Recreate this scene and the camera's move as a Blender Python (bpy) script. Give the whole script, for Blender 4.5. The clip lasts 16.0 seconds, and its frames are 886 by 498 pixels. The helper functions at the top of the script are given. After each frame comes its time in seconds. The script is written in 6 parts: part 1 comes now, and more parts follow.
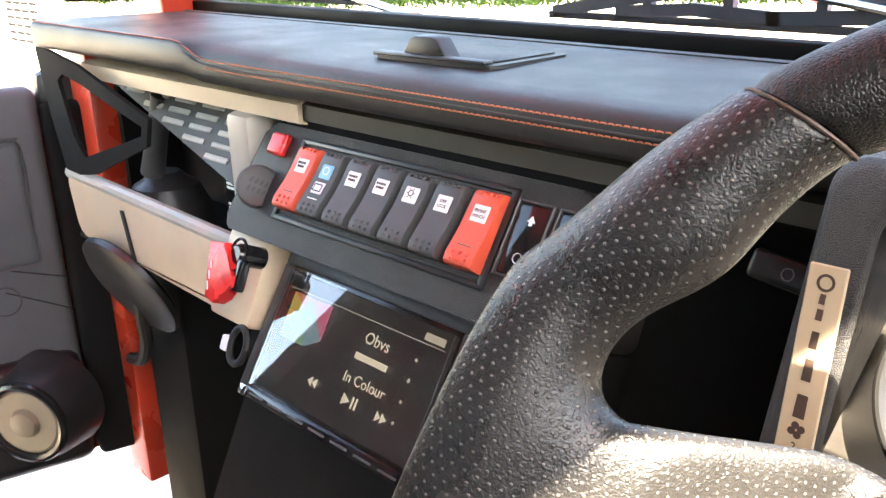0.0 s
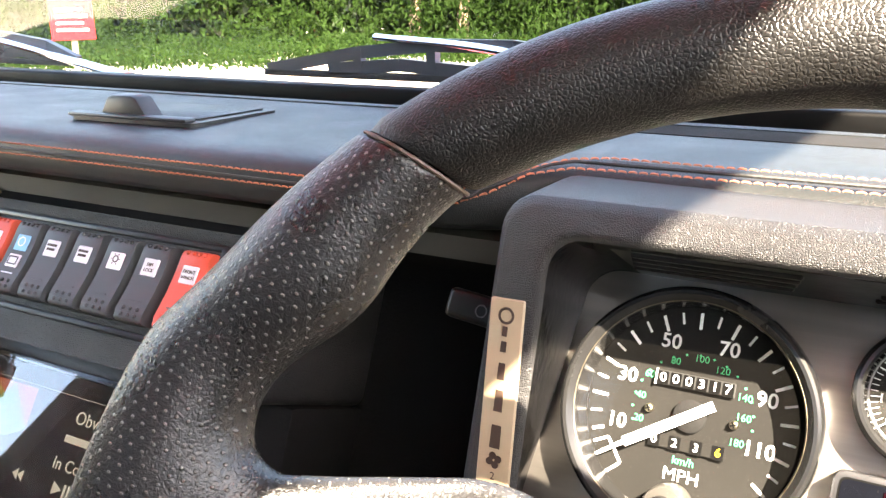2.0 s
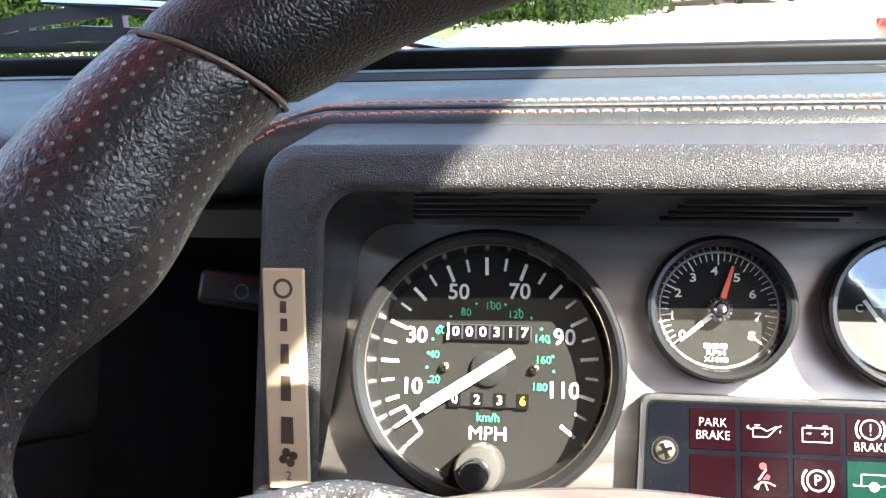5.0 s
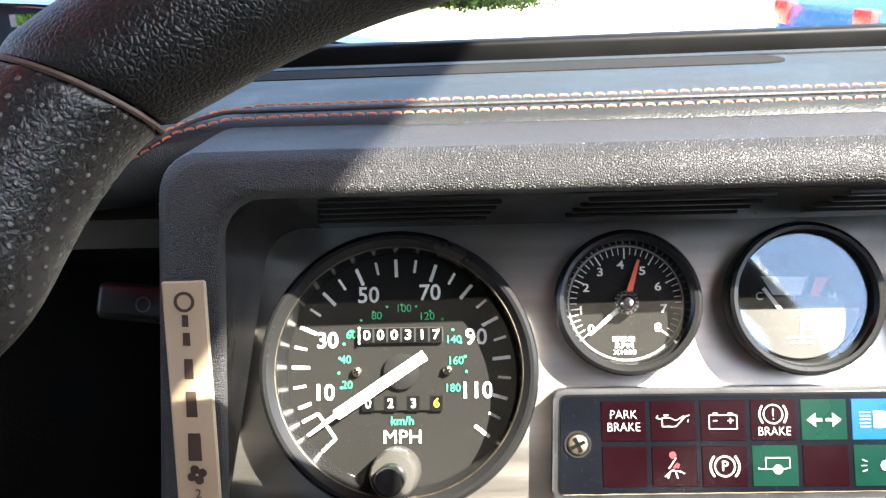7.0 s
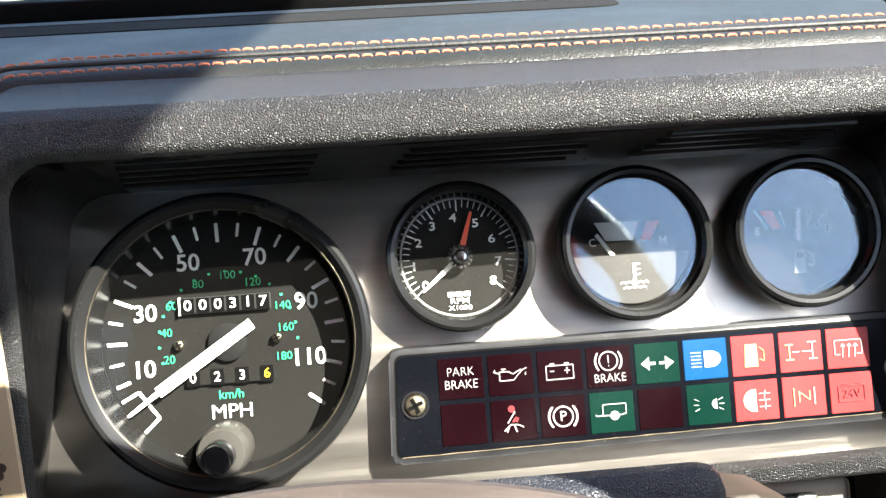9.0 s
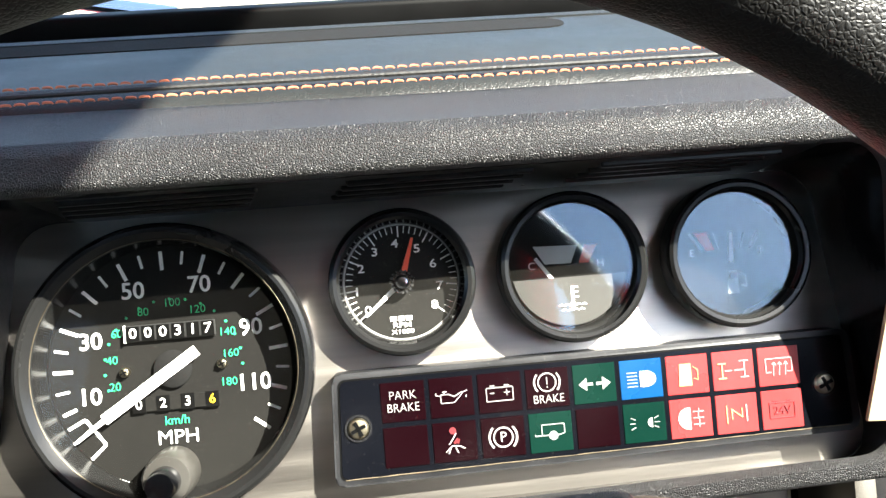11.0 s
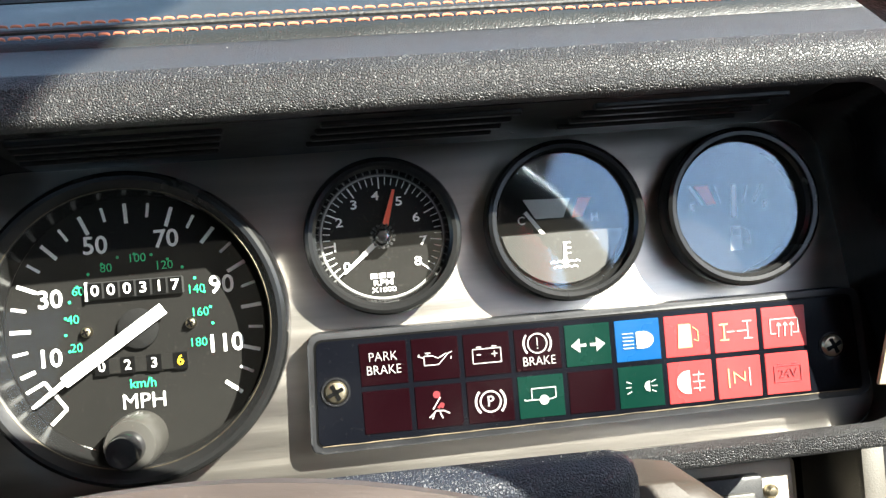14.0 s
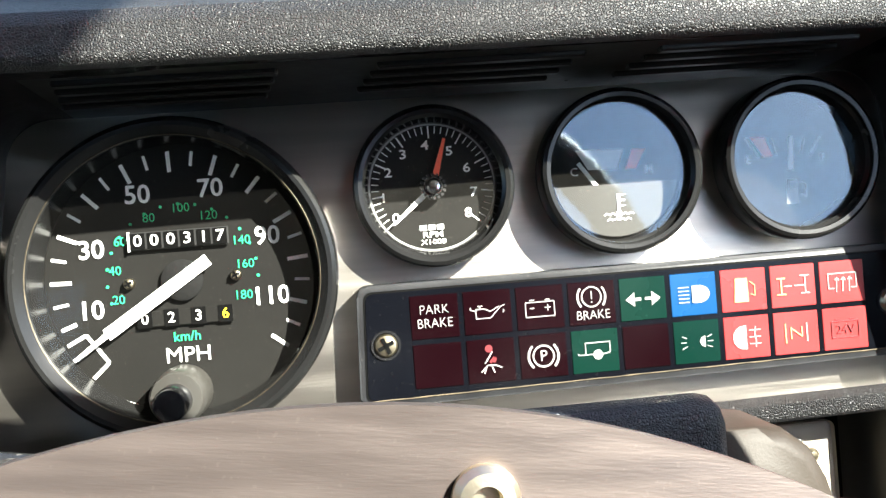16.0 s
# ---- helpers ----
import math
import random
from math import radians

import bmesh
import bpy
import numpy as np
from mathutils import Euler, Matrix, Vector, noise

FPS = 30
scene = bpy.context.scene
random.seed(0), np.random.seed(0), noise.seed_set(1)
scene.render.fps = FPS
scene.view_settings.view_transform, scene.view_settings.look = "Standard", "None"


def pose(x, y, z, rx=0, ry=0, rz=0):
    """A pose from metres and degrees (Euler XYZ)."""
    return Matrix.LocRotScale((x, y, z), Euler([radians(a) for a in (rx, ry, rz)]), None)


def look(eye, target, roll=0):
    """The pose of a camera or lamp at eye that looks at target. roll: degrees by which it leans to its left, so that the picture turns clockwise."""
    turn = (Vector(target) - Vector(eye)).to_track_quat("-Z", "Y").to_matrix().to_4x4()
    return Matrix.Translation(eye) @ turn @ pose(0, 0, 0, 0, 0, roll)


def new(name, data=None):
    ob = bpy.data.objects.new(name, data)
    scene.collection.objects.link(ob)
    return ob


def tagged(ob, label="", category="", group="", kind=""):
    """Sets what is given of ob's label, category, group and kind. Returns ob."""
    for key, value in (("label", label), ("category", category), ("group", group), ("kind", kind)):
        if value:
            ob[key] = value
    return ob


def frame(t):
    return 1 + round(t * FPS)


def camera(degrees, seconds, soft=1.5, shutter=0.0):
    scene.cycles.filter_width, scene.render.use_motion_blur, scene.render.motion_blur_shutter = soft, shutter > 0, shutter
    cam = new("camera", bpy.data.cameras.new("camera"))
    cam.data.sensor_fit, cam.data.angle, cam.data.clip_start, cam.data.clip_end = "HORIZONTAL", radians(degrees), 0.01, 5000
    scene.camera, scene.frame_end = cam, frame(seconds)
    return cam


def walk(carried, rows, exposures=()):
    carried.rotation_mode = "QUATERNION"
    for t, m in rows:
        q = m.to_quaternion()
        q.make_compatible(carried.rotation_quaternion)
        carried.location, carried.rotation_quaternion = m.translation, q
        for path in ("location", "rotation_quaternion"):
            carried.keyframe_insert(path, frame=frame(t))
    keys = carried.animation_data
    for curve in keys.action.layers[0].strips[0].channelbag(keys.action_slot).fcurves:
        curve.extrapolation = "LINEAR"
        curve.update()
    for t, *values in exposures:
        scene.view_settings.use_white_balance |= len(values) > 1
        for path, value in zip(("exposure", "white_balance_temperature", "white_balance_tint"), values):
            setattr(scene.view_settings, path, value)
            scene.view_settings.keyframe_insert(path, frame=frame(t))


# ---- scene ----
# All car parts are laid out from the left screw of the warning-light panel.
# x to the car's right, y forward, z up; DASH frame leans back with the instrument face.
CAR = pose(0, 0, 1.25)
DASH = CAR @ pose(0, 0, 0, -24, 0, 0)

cam = camera(53.11, 16.0, soft=1.4)
PATH = [
    (0, -0.0108, -0.3990, 0.0420, 42.345, -2.447, 15.487),
    (0.5, -0.0017, -0.4024, 0.0444, 37.291, 0.405, 14.141),
    (1, 0.0091, -0.3986, 0.0496, 34.019, 2.350, 12.888),
    (1.5, 0.0064, -0.3836, 0.0429, 31.221, 3.577, 11.709),
    (2, 0.0121, -0.3788, 0.0470, 28.607, 4.590, 10.911),
    (2.5, 0.0138, -0.3726, 0.0420, 26.632, 5.038, 10.188),
    (3, -0.0051, -0.3575, 0.0130, 25.712, 5.150, 8.576),
    (3.5, -0.0133, -0.3554, 0.0216, 19.481, 5.801, 6.264),
    (4, -0.0183, -0.3558, 0.0275, 14.628, 6.068, 4.414),
    (4.5, -0.0263, -0.3487, 0.0280, 11.633, 6.345, 2.694),
    (4.7, -0.0297, -0.3448, 0.0337, 10.194, 5.950, 2.242),
    (6.8, -0.0326, -0.3416, 0.0445, 5.840, 5.850, -0.480),
    (7, -0.0262, -0.3400, 0.0436, 3.880, 5.165, -0.928),
    (7.5, -0.0206, -0.3251, 0.0355, 0.305, 4.018, -2.568),
    (8, -0.0172, -0.3196, 0.0355, -1.891, 2.915, -3.474),
    (8.5, -0.0198, -0.3180, 0.0356, -2.934, 1.871, -3.881),
    (9, -0.0074, -0.3236, 0.0443, -3.816, 2.012, -4.132),
    (9.5, -0.0026, -0.3280, 0.0489, -4.274, 1.829, -4.349),
    (9.7, 0.0005, -0.3287, 0.0519, -4.485, 1.495, -4.388),
    (11.8, 0.0084, -0.3328, 0.0548, -5.394, 1.631, -4.813),
    (12, 0.0093, -0.3317, 0.0534, -5.225, 1.758, -4.681),
    (12.5, 0.0073, -0.3254, 0.0490, -5.342, 1.549, -4.714),
    (13, 0.0012, -0.3129, 0.0416, -5.266, 1.059, -4.669),
    (13.5, 0.0043, -0.3127, 0.0409, -5.325, 0.841, -4.630),
    (14, 0.0124, -0.3110, 0.0425, -5.301, 0.704, -4.688),
    (14.5, 0.0104, -0.3060, 0.0394, -5.443, 0.517, -4.755),
    (15, 0.0022, -0.3050, 0.0372, -5.506, 0.214, -4.696),
    (15.5, -0.0019, -0.3036, 0.0349, -5.521, -0.167, -4.560),
    (16, -0.0072, -0.3007, 0.0332, -5.543, -0.431, -4.506),
]
walk(cam, [(t, DASH @ pose(x, y, z, 90 + pitch, 0, yaw) @ pose(0, 0, 0, 0, 0, roll)) for t, x, y, z, yaw, pitch, roll in PATH],
     exposures=[(0.0, 4.4, 8100, 11), (1.5, 4.28, 7950, 13), (2.5, 4.2, 7800, 11.5), (3.5, 3.68, 6950, 7.5), (5.0, 3.72, 6650, 7), (7.0, 3.48, 6700, 7.5), (8.2, 2.86, 6650, 6), (9.2, 2.9, 6620, 5.5), (12.0, 2.8, 6580, 4), (16.0, 2.72, 6480, 3)])

# ---- world and sun ----
SUN_TO = Vector((0.82, -0.625, 1.055)).normalized()
world = bpy.data.worlds.new("sky")
scene.world = world
world.use_nodes = True
wn = world.node_tree.nodes
sky = wn.new("ShaderNodeTexSky")
sky.sky_type = 'NISHITA'
sky.sun_disc = False
sky.sun_elevation = math.asin(SUN_TO.z)
sky.sun_rotation = math.atan2(SUN_TO.x, SUN_TO.y)
world.node_tree.links.new(sky.outputs["Color"], wn["Background"].inputs["Color"])
wn["Background"].inputs["Strength"].default_value = 0.10
sun = new("sun", bpy.data.lights.new("sun", 'SUN'))
sun.data.energy = 5.0
sun.data.angle = radians(0.55)
sun.data.color = (1.0, 0.95, 0.87)
sun.matrix_basis = look(SUN_TO * 20, (0, 0, 0))


# ---- materials ----
def material(name, color, rough=0.5, metal=0.0, spec=0.5, grain=0.0, grain_size=0.001, relief="noise", vary=0.12, vary_size=0.05,
             rough_vary=0.1, dust=0.0, stretch=None, coat=0.0, sheen=0.0):
    """A principled material with colour mottling, uneven gloss and a fine relief, all at real-world size."""
    m = bpy.data.materials.new(name)
    m.use_nodes = True
    n, l = m.node_tree.nodes, m.node_tree.links
    p = n["Principled BSDF"]
    p.inputs["Metallic"].default_value = metal
    p.inputs["Specular IOR Level"].default_value = spec
    p.inputs["Coat Weight"].default_value = coat
    p.inputs["Sheen Weight"].default_value = sheen
    tc = n.new("ShaderNodeTexCoord")
    src = tc.outputs["Object"]
    if stretch:
        mp = n.new("ShaderNodeMapping")
        mp.inputs["Scale"].default_value = stretch
        l.new(src, mp.inputs["Vector"])
        src = mp.outputs["Vector"]
    big = n.new("ShaderNodeTexNoise")
    big.inputs["Scale"].default_value = 1 / vary_size
    big.inputs["Detail"].default_value = 5
    l.new(src, big.inputs["Vector"])
    ramp = n.new("ShaderNodeMapRange")
    ramp.inputs["From Min"].default_value, ramp.inputs["From Max"].default_value = 0.3, 0.7
    ramp.inputs["To Min"].default_value, ramp.inputs["To Max"].default_value = 1 - vary, 1 + vary
    l.new(big.outputs["Fac"], ramp.inputs["Value"])
    mul = n.new("ShaderNodeVectorMath")
    mul.operation = 'SCALE'
    mul.inputs[0].default_value = color[:3]
    l.new(ramp.outputs["Result"], mul.inputs["Scale"])
    base = mul.outputs["Vector"]
    if dust:
        fine = n.new("ShaderNodeTexNoise")
        fine.inputs["Scale"].default_value = 900
        fine.inputs["Detail"].default_value = 2
        l.new(tc.outputs["Object"], fine.inputs["Vector"])
        cut = n.new("ShaderNodeMapRange")
        cut.inputs["From Min"].default_value, cut.inputs["From Max"].default_value = 0.66, 0.74
        cut.inputs["To Max"].default_value = dust
        l.new(fine.outputs["Fac"], cut.inputs["Value"])
        mix = n.new("ShaderNodeMix")
        mix.data_type = 'RGBA'
        l.new(cut.outputs["Result"], mix.inputs[0])
        l.new(base, mix.inputs[6])
        mix.inputs[7].default_value = (0.55, 0.5, 0.43, 1)
        base = mix.outputs[2]
    l.new(base, p.inputs["Base Color"])
    rr = n.new("ShaderNodeMapRange")
    rr.inputs["From Min"].default_value, rr.inputs["From Max"].default_value = 0.3, 0.7
    rr.inputs["To Min"].default_value, rr.inputs["To Max"].default_value = max(rough - rough_vary, 0.02), min(rough + rough_vary, 1)
    l.new(big.outputs["Fac"], rr.inputs["Value"])
    l.new(rr.outputs["Result"], p.inputs["Roughness"])
    if grain:
        if relief == "leather":
            t = n.new("ShaderNodeTexVoronoi")
            t.feature = 'DISTANCE_TO_EDGE'
            warp = n.new("ShaderNodeTexNoise")
            warp.inputs["Scale"].default_value = 0.6 / grain_size
            l.new(tc.outputs["Object"], warp.inputs["Vector"])
            add = n.new("ShaderNodeVectorMath")
            add.operation = 'MULTIPLY_ADD'
            l.new(warp.outputs["Color"], add.inputs[0])
            add.inputs[1].default_value = (grain_size,) * 3
            l.new(tc.outputs["Object"], add.inputs[2])
            l.new(add.outputs["Vector"], t.inputs["Vector"])
            flat = n.new("ShaderNodeMapRange")
            flat.interpolation_type = 'SMOOTHSTEP'
            flat.inputs["From Max"].default_value = 0.28
            l.new(t.outputs["Distance"], flat.inputs["Value"])
            out = flat.outputs["Result"]
        else:
            t = n.new("ShaderNodeTexNoise")
            t.inputs["Detail"].default_value = 3
            l.new(src if relief == "brushed" else tc.outputs["Object"], t.inputs["Vector"])
            out = t.outputs["Fac"]
        t.inputs["Scale"].default_value = 1 / grain_size
        b = n.new("ShaderNodeBump")
        b.inputs["Strength"].default_value = grain
        b.inputs["Distance"].default_value = grain_size * 0.5
        l.new(out, b.inputs["Height"])
        l.new(b.outputs["Normal"], p.inputs["Normal"])
    return m


def pane(name, tint=(1, 1, 1, 1), ior=1.45, rough=0.02, dust=0.0, gloss=(1, 1, 1, 1)):
    """Thin clear pane: see-through, with a mirror sheen after Fresnel, coloured by gloss, and a little dust."""
    m = bpy.data.materials.new(name)
    m.use_nodes = True
    n, l = m.node_tree.nodes, m.node_tree.links
    n.remove(n["Principled BSDF"])
    tr, gl, mix, fr = (n.new("ShaderNode" + k) for k in ("BsdfTransparent", "BsdfGlossy", "MixShader", "Fresnel"))
    tr.inputs["Color"].default_value = tint
    gl.inputs["Roughness"].default_value = rough
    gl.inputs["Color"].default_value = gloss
    fr.inputs["IOR"].default_value = ior
    l.new(fr.outputs["Fac"], mix.inputs[0])
    l.new(tr.outputs[0], mix.inputs[1])
    l.new(gl.outputs[0], mix.inputs[2])
    out = mix.outputs[0]
    if dust:
        tc, no, mr, df, m2 = (n.new("ShaderNode" + k) for k in ("TexCoord", "TexNoise", "MapRange", "BsdfDiffuse", "MixShader"))
        no.inputs["Scale"].default_value, no.inputs["Detail"].default_value = 70, 6
        l.new(tc.outputs["Object"], no.inputs["Vector"])
        l.new(no.outputs["Fac"], mr.inputs["Value"])
        mr.inputs["From Min"].default_value, mr.inputs["From Max"].default_value = 0.3, 0.8
        mr.inputs["To Min"].default_value, mr.inputs["To Max"].default_value = dust * 0.5, dust
        df.inputs["Color"].default_value = (0.7, 0.67, 0.6, 1)
        l.new(mr.outputs["Result"], m2.inputs[0])
        l.new(out, m2.inputs[1])
        l.new(df.outputs[0], m2.inputs[2])
        out = m2.outputs[0]
    l.new(out, n["Material Output"].inputs["Surface"])
    return m


def glow(name, color, strength):
    m = bpy.data.materials.new(name)
    m.use_nodes = True
    p = m.node_tree.nodes["Principled BSDF"]
    p.inputs["Base Color"].default_value = (0.01, 0.01, 0.01, 1)
    p.inputs["Roughness"].default_value = 0.2
    p.inputs["Emission Color"].default_value = color
    p.inputs["Emission Strength"].default_value = strength
    return m


M = {}
M["vinyl"] = material("grained_black_vinyl", (0.015, 0.0145, 0.0145), 0.42, grain=0.75, grain_size=0.0013, relief="leather", vary_size=0.03, dust=0.06)
M["hood"] = material("grained_black_plastic", (0.0205, 0.0203, 0.0208), 0.45, spec=0.42, grain=0.8, grain_size=0.0009, relief="leather", vary_size=0.04, rough_vary=0.05)
M["pad"] = material("smooth_black_leather", (0.016, 0.0178, 0.0178), 0.42, spec=0.34, grain=0.25, grain_size=0.0011, relief="leather", vary_size=0.08, dust=0.05)
M["rim"] = material("wheel_leather", (0.009, 0.0085, 0.008), 0.42, spec=0.4, grain=0.32, grain_size=0.0010, relief="leather", vary_size=0.02, stretch=None)
M["plastic"] = material("satin_black_plastic", (0.016, 0.016, 0.017), 0.38, grain=0.25, grain_size=0.0008, dust=0.06)
M["gloss"] = material("gloss_black_plastic", (0.012, 0.012, 0.013), 0.16, grain=0.03, grain_size=0.01)
M["soffit"] = material("smooth_black_soffit", (0.010, 0.0098, 0.0095), 0.36, spec=0.18, grain=0.05, grain_size=0.004)
M["reveal"] = material("glossy_black_reveal", (0.0045, 0.0045, 0.005), 0.16, spec=0.32, grain=0.06, grain_size=0.004)
M["matt"] = material("matt_black_trim", (0.009, 0.009, 0.009), 0.9, spec=0.15, grain=0.3, grain_size=0.002)
M["steel"] = material("brushed_steel", (0.50, 0.465, 0.42), 0.42, 1.0, grain=0.16, grain_size=0.0007, relief="brushed", stretch=(0.05, 1, 1), vary=0.2, vary_size=0.010, rough_vary=0.10)
M["bronze"] = material("brown_anodised_plate", (0.105, 0.085, 0.078), 0.47, 0.6, grain=0.16, grain_size=0.0004, relief="brushed", stretch=(0.12, 1, 1), vary=0.06, vary_size=0.003, dust=0.03)
M["bolt"] = material("pale_gold_bolt", (0.70, 0.62, 0.48), 0.32, 1.0, grain=0.1, grain_size=0.001)
M["screw"] = material("zinc_screw", (0.32, 0.28, 0.20), 0.36, 1.0, grain=0.1, grain_size=0.0008)
M["dial"] = material("dial_black", (0.0088, 0.0085, 0.0077), 0.8, spec=0.12, vary=0.2, dust=0.05)
M["white"] = material("print_white", (0.82, 0.82, 0.80), 0.6, vary=0.05)
M["icon_white"] = material("faded_white_print", (0.32, 0.32, 0.31), 0.6, vary=0.12, vary_size=0.002)
M["green"] = material("print_green", (0.03, 0.55, 0.22), 0.6, vary=0.05)
M["orange"] = material("needle_orange", (0.88, 0.12, 0.05), 0.45)
M["yellow"] = material("drum_yellow", (0.85, 0.52, 0.02), 0.5)
M["thread"] = material("orange_thread", (0.47, 0.145, 0.075), 0.8, grain=0.5, grain_size=0.0007)
M["seamline"] = material("dark_seam", (0.008, 0.008, 0.008), 0.7)
M["cord"] = material("dark_grey_cord", (0.022, 0.022, 0.021), 0.6, grain=0.6, grain_size=0.0015)
# Blue gloss colour and high IOR paint in a stronger sky reflection.
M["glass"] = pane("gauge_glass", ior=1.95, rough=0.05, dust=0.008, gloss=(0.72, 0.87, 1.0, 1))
M["dusty_glass"] = pane("dusty_gauge_glass", ior=1.25, rough=0.04, dust=0.014)
# Besides smudges, this heavy dust stands in for a grey reflected veil.
M["display_glass"] = pane("display_glass", ior=2.1, rough=0.02, dust=0.05)
M["clear_glass"] = pane("clear_gauge_glass", ior=1.25, rough=0.04, dust=0.0030)
M["bezel"] = material("gauge_bezel_black", (0.0115, 0.0115, 0.0115), 0.22, spec=0.32, grain=0.05, grain_size=0.001, dust=0.01)
M["screen_glass"] = pane("windscreen_glass", ior=1.45, rough=0.0, dust=0.012)
M["beige"] = material("beige_label", (0.40, 0.31, 0.20), 0.55, vary=0.05)
M["dark_print"] = material("label_print", (0.05, 0.028, 0.018), 0.6)
M["cell_maroon"] = material("maroon_lens", (0.0052, 0.0009, 0.0017), 0.20, spec=0.18, dust=0.006)
M["ring_grey"] = material("pale_grey_ring", (0.30, 0.30, 0.29), 0.5)
M["knob"] = material("dusty_grey_knob", (0.042, 0.040, 0.036), 0.34, grain=0.15, grain_size=0.0006, dust=0.06)
M["mask"] = material("grey_gauge_mask", (0.040, 0.0385, 0.035), 0.5, dust=0.1)
M["drum"] = material("black_number_drum", (0.002, 0.002, 0.002), 0.5, spec=0.1)
M["cell_green"] = material("green_lens", (0.002, 0.016, 0.011), 0.22, spec=0.2, dust=0.01)
M["cell_blue"] = material("blue_lens", (0.001, 0.046, 0.150), 0.28)
M["cell_red"] = material("red_lens", (0.34, 0.030, 0.030), 0.30)
M["cell_dark"] = material("smoked_lens", (0.0028, 0.0032, 0.0048), 0.17, spec=0.18, dust=0.006)
M["print_dark_red"] = material("dark_red_print", (0.13, 0.010, 0.014), 0.5)
M["print_orange"] = material("orange_print", (0.88, 0.32, 0.14), 0.5)
M["switch"] = material("rocker_grey", (0.052, 0.054, 0.056), 0.48, grain=0.2, grain_size=0.0006)
M["switch_red"] = material("rocker_orange_red", (0.66, 0.085, 0.045), 0.42, grain=0.1, grain_size=0.0006)
M["label_white"] = material("white_switch_label", (0.74, 0.72, 0.76), 0.4)
M["label_blue"] = material("blue_switch_label", (0.20, 0.48, 0.72), 0.4)
M["red"] = material("bright_red_plastic", (0.72, 0.03, 0.03), 0.3)
M["paint"] = material("orange_red_paint", (0.50, 0.045, 0.020), 0.3, coat=0.6, vary=0.06)
M["olive"] = material("dark_olive_tray", (0.045, 0.043, 0.035), 0.55, grain=0.1, grain_size=0.002)
M["pale_metal"] = material("pale_grey_metal", (0.40, 0.39, 0.34), 0.45, 0.1, grain=0.1, grain_size=0.002)
M["shelf"] = material("satin_beige_metal", (0.60, 0.48, 0.34), 0.42, 0.1, grain=0.1, grain_size=0.002, vary=0.08)
M["card"] = material("grey_door_card", (0.095, 0.099, 0.104), 0.5, grain=0.3, grain_size=0.0012, relief="leather")
M["speaker"] = material("speaker_cone", (0.20, 0.165, 0.115), 0.5, vary=0.1)
M["chrome"] = material("chrome", (0.75, 0.76, 0.78), 0.12, 1.0, vary=0.03, rough_vary=0.03)
M["lcd"] = material("screen_face", (0.030, 0.029, 0.028), 0.12, vary=0.15)
M["rubber"] = material("black_rubber", (0.010, 0.010, 0.010), 0.62, grain=0.2, grain_size=0.002)
M["dark_lining"] = material("dark_headlining", (0.03, 0.028, 0.026), 0.9, grain=0.2, grain_size=0.003)
# Red for unseen surfaces added to give the wheel rim a red reflection.
M["red_reflector"] = material("red_reflector_lining", (0.50, 0.018, 0.026), 0.9, grain=0.2, grain_size=0.003)
M["cabin"] = material("warm_dark_cabin_trim", (0.022, 0.018, 0.015), 0.8, grain=0.2, grain_size=0.003)
M["carpet"] = material("black_carpet", (0.008, 0.008, 0.008), 0.95, spec=0.1, grain=0.6, grain_size=0.003)


# ---- mesh helpers ----
def finish(name, bm, mat, smooth=30):
    me = bpy.data.meshes.new(name)
    if not any(e.is_boundary for e in bm.edges) or len(bm.faces) > 1:
        bmesh.ops.recalc_face_normals(bm, faces=bm.faces)
    bm.to_mesh(me)
    bm.free()
    if mat:
        me.materials.append(mat)
    if smooth:
        me.polygons.foreach_set("use_smooth", [True] * len(me.polygons))
        me.set_sharp_from_angle(angle=radians(smooth))
    return me


def thing(name, m, label, category, bm=None, mat=None, group="", kind="", smooth=30):
    ob = new(name, finish(name, bm, mat, smooth) if bm else None)
    ob.matrix_basis = m
    return tagged(ob, label, category, group, kind)


def part(name, bm, mat, parent, label="", smooth=30):
    ob = new(name, finish(name, bm, mat, smooth))
    ob.parent = parent
    if label:
        ob["label"] = label
    return ob


def share(name, me, parent, m):
    """One more piece on a mesh that others use too."""
    ob = new(name, me)
    ob.parent = parent
    ob.matrix_basis = m
    return ob


def box(bm, x0, x1, y0, y1, z0, z1, bevel=0.0, seg=2, m=None):
    vs = [bm.verts.new((x, y, z)) for x in (x0, x1) for y in (y0, y1) for z in (z0, z1)]
    faces = [bm.faces.new([vs[i] for i in f]) for f in ((0, 1, 3, 2), (4, 6, 7, 5), (0, 4, 5, 1), (2, 3, 7, 6), (0, 2, 6, 4), (1, 5, 7, 3))]
    bmesh.ops.recalc_face_normals(bm, faces=faces)
    if m is not None:
        for v in vs:
            v.co = m @ v.co
    if bevel:
        edges = list({e for f in faces for e in f.edges})
        bmesh.ops.bevel(bm, geom=edges, offset=bevel, segments=seg, affect='EDGES', profile=0.5)
    return bm


def boxed(*a, **k):
    return box(bmesh.new(), *a, **k)


def prism(bm, pts, y0, y1, bevel=0.0):
    """A flat outline in x and z, given depth from y0 to y1."""
    a = [bm.verts.new((x, y0, z)) for x, z in pts]
    b = [bm.verts.new((x, y1, z)) for x, z in pts]
    front = bm.faces.new(a)
    bm.faces.new(b[::-1])
    k = len(pts)
    for i in range(k):
        bm.faces.new((a[i], b[i], b[(i + 1) % k], a[(i + 1) % k]))
    if bevel:
        bmesh.ops.bevel(bm, geom=list(front.edges), offset=bevel, segments=2, affect='EDGES', profile=0.5)
    return bm


